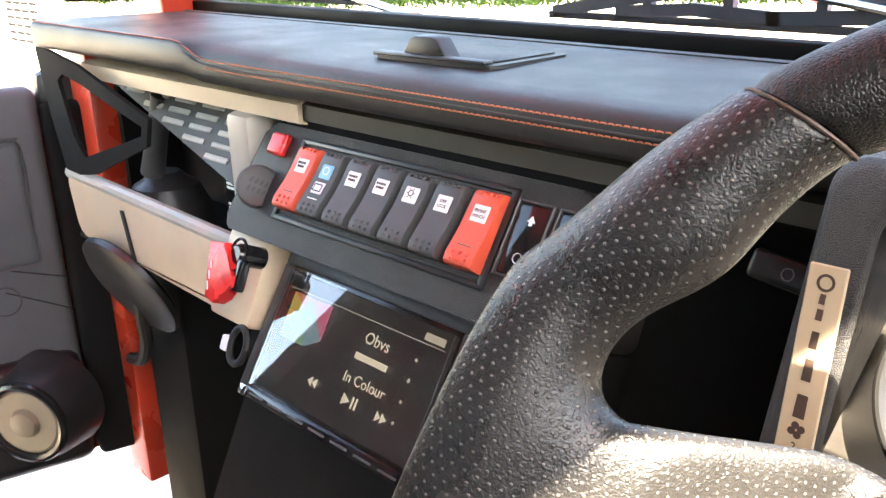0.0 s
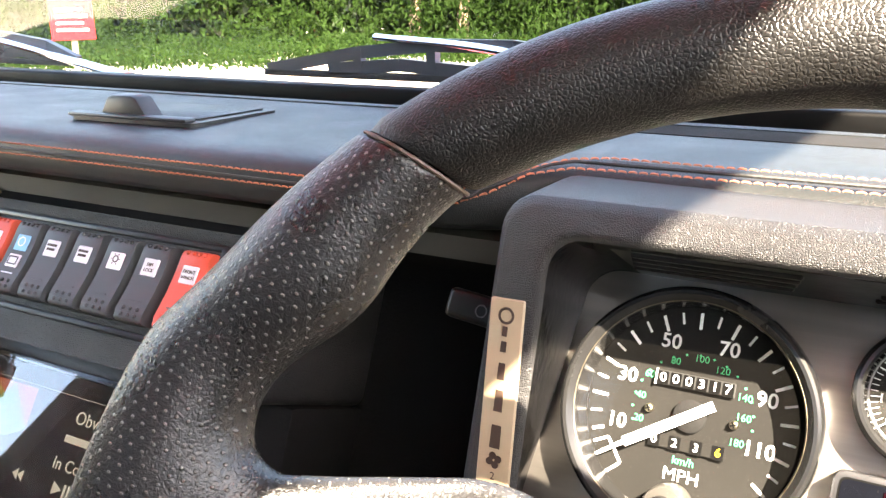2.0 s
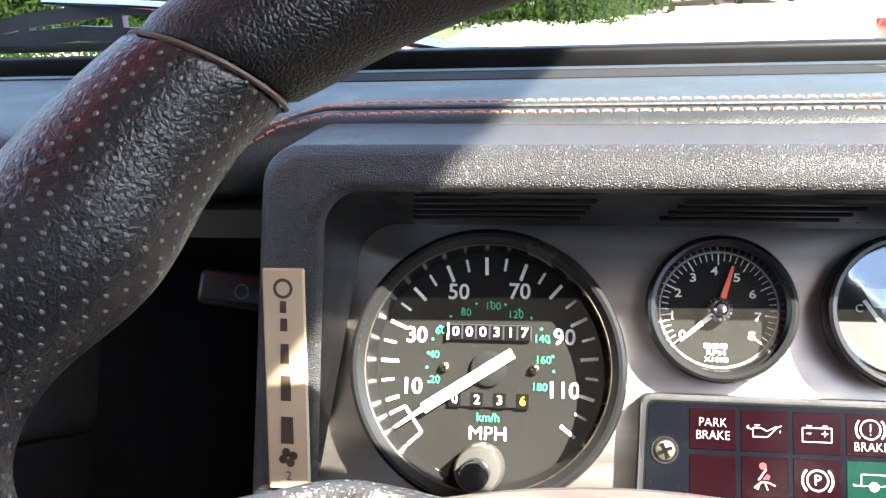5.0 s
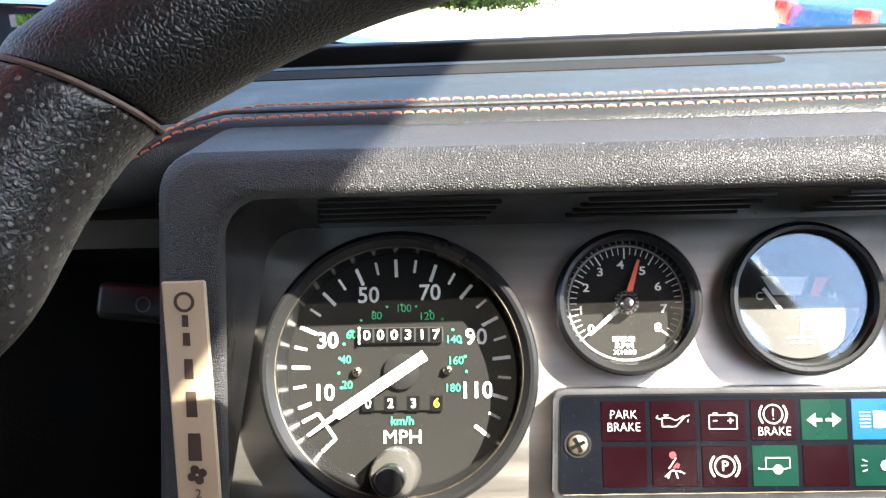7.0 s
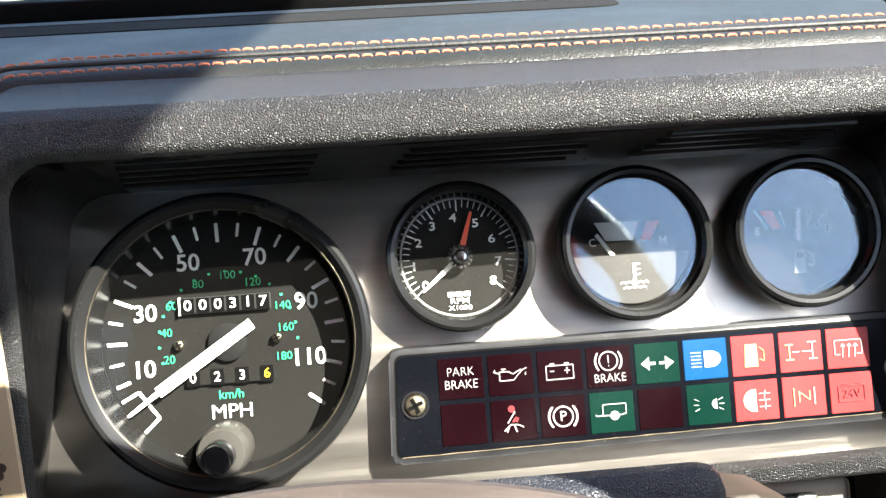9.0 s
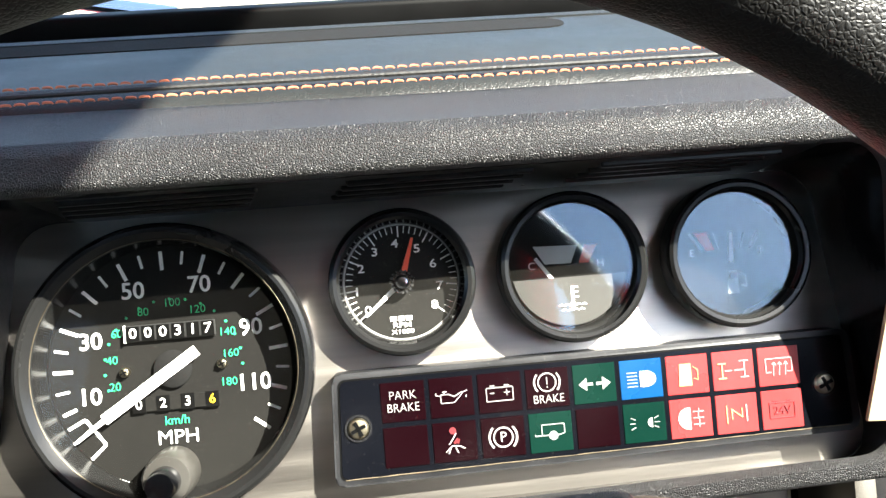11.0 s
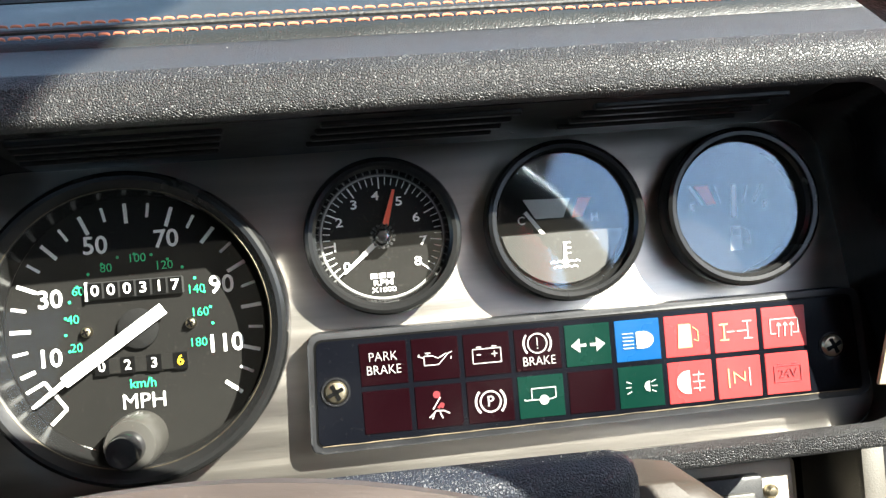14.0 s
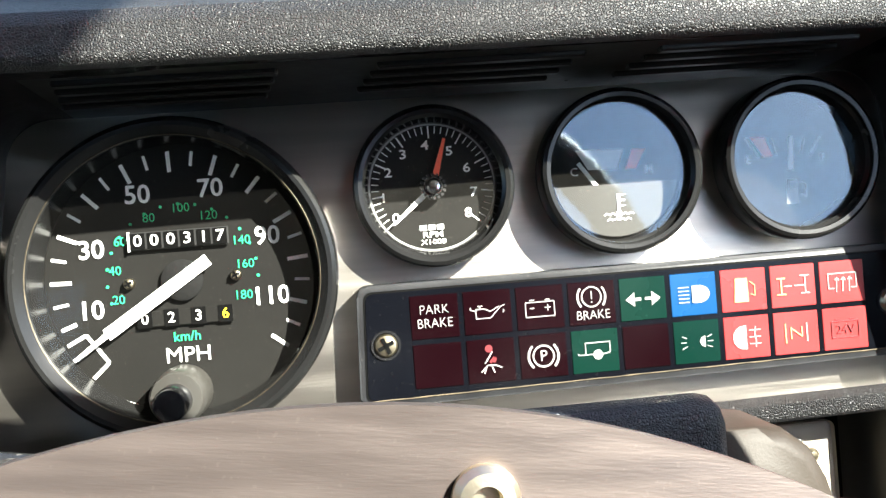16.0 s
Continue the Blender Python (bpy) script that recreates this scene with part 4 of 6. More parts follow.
part("knurling", bm, M["plastic"], tach)
gauge_glass(tach, TX, TZ, 0.0226, 0.0012, "dusty_glass")

GX, GZ = 0.0857, 0.0530
temp = thing("temperature_gauge", DASH, "round black coolant temperature gauge in black bezel", "gauge", group="dashboard gauges")
bezel(temp, GX, GZ, 0.0287, 0.0236, -0.0050, M["bezel"])
gd = part("dial", lathe(bmesh.new(), [(0.0242, 0.0072), (0.0, 0.0072)], GX, GZ, 56), M["dial"], temp)
bm = bmesh.new()
prism(bm, [(0.0723, 0.0618), (0.0898, 0.0612), (0.0868, 0.0544), (0.0764, 0.0546)], TY, TY + 0.0002)
part("scale_block", bm, material("print_grey", (0.72, 0.72, 0.70), 0.6), gd)
bm = bmesh.new()
prism(bm, [(0.0927, 0.0611), (0.0977, 0.0610), (0.0938, 0.0542), (0.0899, 0.0542)], TY, TY + 0.0002)
part("hot_mark", bm, M["orange"], gd)
words("C", 0.0042, 0.0712, 0.0541, TY, M["white"], gd, "lettering")
words("H", 0.0042, 0.0984, 0.0535, TY, M["white"], gd, "lettering")
bm = bmesh.new()
prism(bm, [polar(GX, GZ, 0.0226, a) for a in range(190, 351, 8)], 0.0058, 0.0070)
part("lower_mask", bm, M["mask"], gd)
bm = bmesh.new()
bar(bm, 0.0727, 0.0572, 0.0790, 0.0485, 0.0014, 0.0060, 0.0005)
part("needle", bm, M["white"], temp)
bm = bmesh.new()
y = 0.0055
bar(bm, 0.0862, 0.0455, 0.0860, 0.0385, 0.0011, y)
disc(bm, 0.0860, 0.0384, 0.0012, y)
for z in (0.0452, 0.0432, 0.0413):
    bar(bm, 0.0865, z, 0.0884, z, 0.0005, y)
for z, x0, x1 in ((0.0384, 0.0806, 0.0848), (0.0384, 0.0872, 0.0914), (0.0365, 0.0816, 0.0904)):
    n = 4 if x1 - x0 < 0.006 else 8
    for k in range(n):
        bar(bm, x0 + (x1 - x0) * k / n, z + (0.00035 if k % 2 else -0.00035), x0 + (x1 - x0) * (k + 1) / n, z + (-0.00035 if k % 2 else 0.00035), 0.0005, y)
part("thermometer_icon", bm, M["white"], gd)
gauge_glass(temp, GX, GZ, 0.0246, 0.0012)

FX, FZ = 0.1506, 0.0530
fuel = thing("fuel_gauge", DASH, "round fuel gauge whose glass tints its reflections blue", "gauge", group="dashboard gauges")
bezel(fuel, FX, FZ, 0.0287, 0.0230, -0.0050, M["bezel"])
fd = part("dial", lathe(bmesh.new(), [(0.0236, 0.0072), (0.0, 0.0072)], FX, FZ, 56), M["dial"], fuel)
bm = bmesh.new()
prism(bm, [(0.1368, 0.0620), (0.1420, 0.0619), (0.1447, 0.0549), (0.1412, 0.0547)], TY, TY + 0.0002)
part("reserve_mark", bm, M["orange"], fd)
bm = bmesh.new()
bar(bm, 0.1350, 0.0620, 0.1396, 0.0548, 0.0012, TY)
bar(bm, 0.1447, 0.0615, 0.1464, 0.0550, 0.0005, TY)
bar(bm, 0.1571, 0.0610, 0.1551, 0.0548, 0.0005, TY)
bar(bm, 0.1630, 0.0608, 0.1590, 0.0547, 0.0011, TY)
prism(bm, [(0.1488, 0.0372), (0.1535, 0.0372), (0.1532, 0.0462), (0.1496, 0.0462)], TY, TY + 0.0002)
bar(bm, 0.1540, 0.0455, 0.1564, 0.0440, 0.0005, TY)
bar(bm, 0.1564, 0.0440, 0.1564, 0.0395, 0.0005, TY)
bar(bm, 0.1564, 0.0395, 0.1545, 0.0405, 0.0005, TY)
part("scale_marks", bm, M["ring_grey"], fd)
part("pump_window", boxed(0.1502, 0.1528, TY - 0.0003, TY, 0.0430, 0.0454), M["dial"], fd)
words("E", 0.0040, 0.1354, 0.0541, TY, M["white"], fd, "lettering")
words("F", 0.0040, 0.1634, 0.0532, TY, M["white"], fd, "lettering")
bm = bmesh.new()
bar(bm, 0.1512, 0.0615, 0.1503, 0.0495, 0.0016, 0.0050, 0.0005, w1=0.0020)
part("needle", bm, M["white"], fuel)
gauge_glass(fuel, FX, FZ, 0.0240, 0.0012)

# ---- warning-light panel ----
wp = thing("warning_light_panel", DASH, "long black panel of coloured warning lights with two screws", "warning panel")
bm = bmesh.new()


def quad_round(c, r, n=5):
    """Round the corners of a four-sided outline."""
    out = []
    for i in range(4):
        p, a, b = Vector(c[i]), Vector(c[i - 1]), Vector(c[(i + 1) % 4])
        u, v = p + (a - p).normalized() * r, p + (b - p).normalized() * r
        out += [tuple(u.lerp(p, t).lerp(p.lerp(v, t), t)) for t in (k / n for k in range(n + 1))]
    return out


prism(bm, quad_round([(-0.0100, -0.0212), (0.1940, -0.0190), (0.1920, 0.0204), (-0.0085, 0.0204)], 0.004), -0.0012, 0.0100, 0.0009)
M["dusty_frame"] = material("dusty_black_frame", (0.020, 0.0205, 0.0225), 0.46, grain=0.2, grain_size=0.001, dust=0.10, vary=0.25, vary_size=0.02)
part("frame", bm, M["dusty_frame"], wp, "dusty black panel frame")
bm = bmesh.new()
prism(bm, quad_round([(-0.0079, -0.0189), (0.1907, -0.0170), (0.1889, 0.0183), (-0.0063, 0.0183)], 0.003), -0.0014, -0.0008)
part("frame_gap", bm, M["drum"], wp, "dark gap round the lens")
M["grime"] = material("brown_dust_line", (0.10, 0.078, 0.05), 0.9, grain=0.5, grain_size=0.001, vary=0.6, vary_size=0.006)
part("dust_line", tube(bmesh.new(), [(-0.006 + 0.0065 * k, -0.00150, -0.0186 + 0.0000636 * k + 0.00008 * math.sin(2.3 * k)) for k in range(31)], [0.00016 + 0.00012 * abs(math.sin(1.7 * k)) for k in range(31)], 6), M["grime"], wp, "brown dust along the lower lens edge")
bm = bmesh.new()
prism(bm, quad_round([(-0.0072, -0.0182), (0.1900, -0.0163), (0.1882, 0.0176), (-0.0056, 0.0176)], 0.0028), -0.0016, -0.0008)
lens = part("smoked_lens", bm, M["cell_dark"], wp)
CY = -0.0019
COLS = [0.0171 + 0.01816 * k for k in range(9)]
KINDS = (("maroon", "maroon", "maroon", "maroon", "green", "blue", "red", "red", "red"), ("maroon", "maroon", "maroon", "green", "maroon", "green", "red", "red", "red"))
tile = [[None] * 9 for _ in range(2)]
for r, z in enumerate((0.0083, -0.0083)):
    for c, x in enumerate(COLS):
        tile[r][c] = part("lamp_tile", boxed(x - 0.0082, x + 0.0082, CY, -0.0014, z - 0.0074, z + 0.0074, 0.0002, 1), M["cell_" + KINDS[r][c]], wp, KINDS[r][c] + " warning lamp tile")
IY = CY - 0.0003


def icon(r, c, segs, scale, w, mat="icon_white", extra=None):
    bm = bmesh.new()
    cx, cz = COLS[c], (0.0083, -0.0083)[r]
    strokes(bm, segs, cx, cz, scale, w * 0.57, IY)
    if extra:
        extra(bm, cx, cz)
    part("icon", bm, M[mat], tile[r][c])


words("PARK", 0.0046, 0.0171, 0.0107, IY, M["icon_white"], tile[0][0], squeeze=0.92, bold=-0.018)
words("BRAKE", 0.0046, 0.0171, 0.0061, IY, M["icon_white"], tile[0][0], squeeze=0.9, bold=-0.012)
words("BRAKE", 0.0045, 0.0718, 0.0042, IY, M["icon_white"], tile[0][3], squeeze=0.9, bold=-0.010)
icon(0, 1, [(-6, 1.2, -4, 0.6), (-4, -2, 1, -2), (-4, -2, -4, 1.2), (-4, 1.2, -1, 1.2), (-2.6, 1.2, -2.6, 2.2), (-3.4, 2.2, -1.6, 2.2), (1, -2, 4.5, 1.6), (4.5, 1.6, 6, 2.2), (-1, 1.2, 1, 0.2), (1, 0.2, 4, 1.8), (5.4, -0.4, 5.6, 0.6), (-6, 1.2, -5.6, 2)], 0.001, 0.0006)
icon(0, 2, [(-5, -3, 5, -3), (5, -3, 5, 2), (5, 2, -5, 2), (-5, 2, -5, -3), (-3.6, 2.7, -1.8, 2.7), (1.8, 2.7, 3.6, 2.7), (1.6, 0, 3.8, 0), (2.7, -1.1, 2.7, 1.1), (-3.6, 0, -2, 0)], 0.001, 0.0006)


def brake_ring(bm, cx, cz):
    ring(bm, cx, cz + 0.0022, 0.0034, 0.0005, IY)
    ring(bm, cx, cz + 0.0022, 0.0049, 0.0007, IY, 140, 220, 10)
    ring(bm, cx, cz + 0.0022, 0.0049, 0.0007, IY, -40, 40, 10)


icon(0, 3, [(0, 1.4, 0, 4.2), (0, 0.2, 0, 0.6)], 0.001, 0.0006, extra=brake_ring)
icon(0, 4, [(-3.4, 0, -0.7, 0), (0.7, 0, 3.4, 0)], 0.001, 0.0018, extra=lambda bm, cx, cz: [prism(bm, [(cx + s * 0.0062, cz), (cx + s * 0.0030, cz + 0.0025), (cx + s * 0.0030, cz - 0.0025)], IY, IY + 0.0002) for s in (-1, 1)])
icon(0, 5, [(-5.5, 2.6 - 1.3 * k, -1.6, 2.6 - 1.3 * k) for k in range(5)], 0.001, 0.00055, extra=lambda bm, cx, cz: prism(bm, [(cx - 0.0006, cz - 0.0030), (cx - 0.0006, cz + 0.0030)] + [(cx + 0.0018 + 0.0040 * math.cos(a), cz + 0.0031 * math.sin(a)) for a in (1.4, 1.0, 0.6, 0.2, -0.2, -0.6, -1.0, -1.4)], IY, IY + 0.0002))
icon(0, 6, [(2.2, 3, 4, 1.5), (4, 1.5, 4, -2.2), (4, -2.2, 2.4, -1.5)], 0.001, 0.0005, "print_orange", lambda bm, cx, cz: prism(bm, [(cx - 0.0036, cz - 0.0042), (cx + 0.0016, cz - 0.0042), (cx + 0.0014, cz + 0.0042), (cx - 0.0030, cz + 0.0042)], IY, IY + 0.0002))
icon(0, 7, [(-6, 2.8, -2.8, 2.8), (-4.4, 2.8, -4.4, -2.8), (-6, -2.8, -2.8, -2.8)], 0.001, 0.0009, "print_orange")
icon(0, 7, [(-3.4, 0, -0.6, 0), (0.4, 0, 4.4, 0), (2.6, 3.4, 6, 3.4), (4.4, 3.4, 4.4, -2.8), (2.8, -2.8, 6, -2.8)], 0.001, 0.0007)
icon(0, 8, [(-5.2, -2.2, -5.2, 3), (-5.2, 3, 5.2, 3), (5.2, 3, 5.2, -2.2), (-5.2, -2.2, -3.2, -2.2), (3.2, -2.2, 5.2, -2.2)] + [(x, -3.4, x + 0.4, 1.4) for x in (-2.4, 0, 2.4)] + [(x - 0.4, 0.6, x + 0.4, 1.6) for x in (-2.4, 0, 2.4)] + [(x + 1.2, 0.5, x + 0.4, 1.6) for x in (-2.4, 0, 2.4)], 0.001, 0.0006)
icon(1, 1, [(-3.6, -3.6, -1.2, -1.4), (-1.2, -1.4, 1.6, -1.6), (1.6, -1.6, 3.6, -2.6), (-2.6, -4.2, -1.8, -2.2), (1.0, -4.2, 0.2, -2.0), (0.6, 3.2, -2.2, -0.8)], 0.001, 0.0008)
icon(1, 1, [(-0.4, -0.6, 1.2, 1.2), (0.9, -0.6, 1.6, 1.0)], 0.001, 0.0016, "print_dark_red", lambda bm, cx, cz: disc(bm, cx - 0.0006, cz + 0.0042, 0.0013, IY))


def park_ring(bm, cx, cz):
    ring(bm, cx, cz, 0.0036, 0.0006, IY)
    ring(bm, cx, cz, 0.0052, 0.0008, IY, 135, 225, 10)
    ring(bm, cx, cz, 0.0052, 0.0008, IY, -45, 45, 10)


icon(1, 2, [], 0.001, 0.0006, extra=park_ring)
words("P", 0.0052, COLS[2], -0.0083, IY, M["icon_white"], tile[1][2], bold=0.004)
icon(1, 3, [(-6, -1, 4, -1), (-3.4, -1, -3.4, 3), (-3.4, 3, 5.2, 3), (5.2, 3, 5.2, -0.6), (4, -0.8, 5.2, -0.6), (-6, -1, -6, -0.4)], 0.001, 0.0006, extra=lambda bm, cx, cz: disc(bm, cx + 0.0009, cz - 0.0012, 0.0017, IY))
icon(1, 5, [(-5.4, 2.2, -3.6, 1.4), (-5.8, 0, -3.8, 0), (-5.4, -2.2, -3.6, -1.4), (5.4, 2.2, 3.6, 1.4), (5.8, 0, 3.8, 0), (5.4, -2.2, 3.6, -1.4)], 0.001, 0.0005, extra=lambda bm, cx, cz: prism(bm, [(cx + 0.0030, cz - 0.0020), (cx + 0.0030, cz + 0.0020), (cx + 0.0016, cz + 0.0014), (cx + 0.0010, cz), (cx + 0.0016, cz - 0.0014)], IY, IY + 0.0002))
icon(1, 6, [(0.8, 2.4, 5, 2.4), (0.8, 0, 5, 0), (0.8, -2.4, 5, -2.4), (3, -3.6, 3.2, -1), (3.2, -1, 2.8, 1), (2.8, 1, 3.2, 3.6)], 0.001, 0.0006, extra=lambda bm, cx, cz: prism(bm, [(cx - 0.0002, cz - 0.0042), (cx - 0.0002, cz + 0.0042)] + [(cx - 0.0010 + 0.0042 * math.cos(a), cz + 0.0042 * math.sin(a)) for a in (1.9, 2.3, 2.7, 3.14, 3.6, 4.0, 4.4)], IY, IY + 0.0002))
icon(1, 7, [(-4, 3.4, -4, -3.4), (-2.2, 2, 2, -1.4), (2, -1.4, 2, 2), (-2, 1.8, -2, -2)], 0.001, 0.0007, "print_orange")
icon(1, 7, [(3.8, 3.2, 3.8, -3.2)], 0.001, 0.0008)
icon(1, 8, [(-5, -3.2, 5, -3.2), (5, -3.2, 5, 2.6), (5, 2.6, -5, 2.6), (-5, 2.6, -5, -3.2), (-3.6, 3.3, -1.8, 3.3), (1.8, 3.3, 3.6, 3.3)], 0.001, 0.0006, "print_dark_red")
words("24V", 0.0044, COLS[8], -0.0086, IY, M["print_dark_red"], tile[1][8], bold=0.003)
for x in (0.0, 0.18):
    part("screw_well", lathe(bmesh.new(), [(0.0052, -0.0014), (0.0050, -0.0022), (0.0043, -0.0022), (0.0041, -0.0010)], x, 0.0, 32), M["gloss"], wp)
    cross_screw(wp, x, 0.0, -0.0016, 0.0040)

# ---- steering wheel ----
# Local frame: x and z in the wheel's plane, y towards the dash; turned a little clockwise.
WHEEL = DASH @ pose(0.0043, -0.2023, -0.0403, -2.30, 10, 3.99)
wheel = thing("steering_wheel", WHEEL, "black leather sports steering wheel with brown metal centre", "steering wheel")
RIM_R, TUBE_R = 0.1566, 0.0132
SEAMS = (138.6, 41.4, 221.4, 318.6)


def swell(a):
    """How far the thumb rest stands out from the inside of the rim; a in degrees, 90 at the top."""
    d = abs((np.asarray(a, float) - 90 + 180) % 360 - 180)
    d = np.where(d > 90, 180 - d, d)
    bulge = 0.0078 * np.exp(-((d - 61.5) / np.where(d < 61.5, 8.0, 9.0)) ** 2)
    nip = 0.0012 * np.exp(-((d - 47) / 3.2) ** 2)
    return bulge - nip


def rim_axes(a):
    """Centre radius, half width across and half width in depth of the rim's section."""
    e = swell(a)
    return RIM_R - e / 2, TUBE_R + e / 2, TUBE_R * 0.96 + e * 0.22


def skew(q, b):
    """The seams run a little aslant round the tube."""
    return 2.6 * math.cos(q) * (1 if b % 180 > 90 else -1)


# stations of a side spoke: x, half height, depth of its middle, half thickness
SPOKE = np.array([(-0.170, 0.034, 0.000, 0.0100), (-0.150, 0.0265, 0.001, 0.0120), (-0.138, 0.0222, 0.0035, 0.0125), (-0.126, 0.0228, 0.009, 0.0125),
                  (-0.114, 0.0272, 0.0175, 0.0120), (-0.104, 0.0312, 0.0285, 0.0115), (-0.096, 0.0342, 0.0370, 0.0108), (-0.0920, 0.0358, 0.0412, 0.0098),
                  (-0.0880, 0.0368, 0.0450, 0.0080), (-0.084, 0.0372, 0.0462, 0.0072), (-0.060, 0.0365, 0.0475, 0.0066)])


def grip_field(x, y, z):
    """Distance to the leather: the swelling rim and the spoke, run together with a wide fillet."""
    a = np.degrees(np.arctan2(z, x)) % 360
    rc, ra, rb = rim_axes(a)
    u, v = (np.hypot(x, z) - rc) / ra, y / rb
    rim = (np.sqrt(u * u + v * v) - 1) * np.minimum(ra, rb)
    q = np.arctan2(v, u)
    rim = np.maximum(rim, (np.abs(a - 180 - 2.6 * np.cos(q) * np.sign(180 - a)) - 41.2) * 0.0027)
    hh = np.interp(x, SPOKE[:, 0], SPOKE[:, 1])
    yc, th = (np.interp(-np.hypot(x, z), SPOKE[:, 0], SPOKE[:, k]) for k in (2, 3))
    arm = ((np.abs(z / hh) ** 2.6 + np.abs((y - yc) / th) ** 2.2) ** (1 / 2.4) - 1) * np.minimum(hh, th) * 0.85
    arm = np.maximum(arm, np.maximum(x + 0.066, -0.160 - x))
    k = 0.017
    h = np.clip(0.5 + 0.5 * (arm - rim) / k, 0, 1)
    return arm * (1 - h) + rim * h - k * h * (1 - h)


def leather_uv(x, y, z):
    """Running lengths over the hide: along the rim, and from its outer edge inwards to the hub."""
    t = np.arctan2(z, x) % (2 * math.pi)
    q = np.arctan2(-y, RIM_R - np.hypot(x, z))
    u_rim, v_rim = RIM_R * (math.pi - t), 0.0150 * (math.pi / 2 - q)
    f = np.clip((x + 0.150) / 0.022, 0, 1)
    f = f * f * (3 - 2 * f) * np.clip((0.050 - np.abs(z)) / 0.016, 0, 1)
    yc = np.interp(x, SPOKE[:, 0], SPOKE[:, 2])
    u_arm = z + np.sign(z) * np.maximum(y - yc + 0.006, 0)
    return u_rim * (1 - f) + u_arm * f, v_rim * (1 - f) + (x + RIM_R + np.clip(y, 0, 0.04) * 0.6 + 0.0009) * f


def net_surface(field, lo, hi, step):
    """A smooth closed mesh where a field passes through nought: one vertex in each cell that it crosses."""
    ax = [np.arange(l, h + step, step) for l, h in zip(lo, hi)]
    g = np.stack(np.meshgrid(*ax, indexing="ij"), -1)
    f = field(g[..., 0], g[..., 1], g[..., 2])
    n = tuple(k - 1 for k in f.shape)
    total, count = np.zeros(n + (3,)), np.zeros(n)

    def corner(arr, o):
        return arr[o[0]:o[0] + n[0], o[1]:o[1] + n[1], o[2]:o[2] + n[2]]

    corners = [(i, j, k) for i in (0, 1) for j in (0, 1) for k in (0, 1)]
    for c in corners:
        for axis in range(3):
            if c[axis]:
                continue
            d = tuple(v + (1 if i == axis else 0) for i, v in enumerate(c))
            fa, fb = corner(f, c), corner(f, d)
            cross = (fa < 0) != (fb < 0)
            w = np.where(cross, fa / np.where(cross, fa - fb, 1), 0)[..., None]
            total += np.where(cross[..., None], corner(g, c) * (1 - w) + corner(g, d) * w, 0)
            count += cross
    live = count > 0
    index = -np.ones(n, int)
    index[live] = np.arange(live.sum())
    verts = total[live] / count[live][:, None]
    faces = []
    for axis in range(3):
        b, c = (axis + 1) % 3, (axis + 2) % 3
        fa = f
        fb = np.roll(f, -1, axis)
        sl = [slice(1, -1)] * 3
        sl[axis] = slice(0, -1)
        cross = ((fa < 0) != (fb < 0))[tuple(sl)]
        at = np.argwhere(cross)
        for i in range(3):
            if i != axis:
                at[:, i] += 1
        inside = (fa < 0)[at[:, 0], at[:, 1], at[:, 2]]
        quad = []
        for db, dc in ((-1, -1), (0, -1), (0, 0), (-1, 0)):
            p = at.copy()
            p[:, b] += db
            p[:, c] += dc
            quad.append(index[p[:, 0], p[:, 1], p[:, 2]])
        quad = np.stack(quad, 1)
        quad[~inside] = quad[~inside][:, ::-1]
        faces.append(quad)
    return verts, np.concatenate(faces)


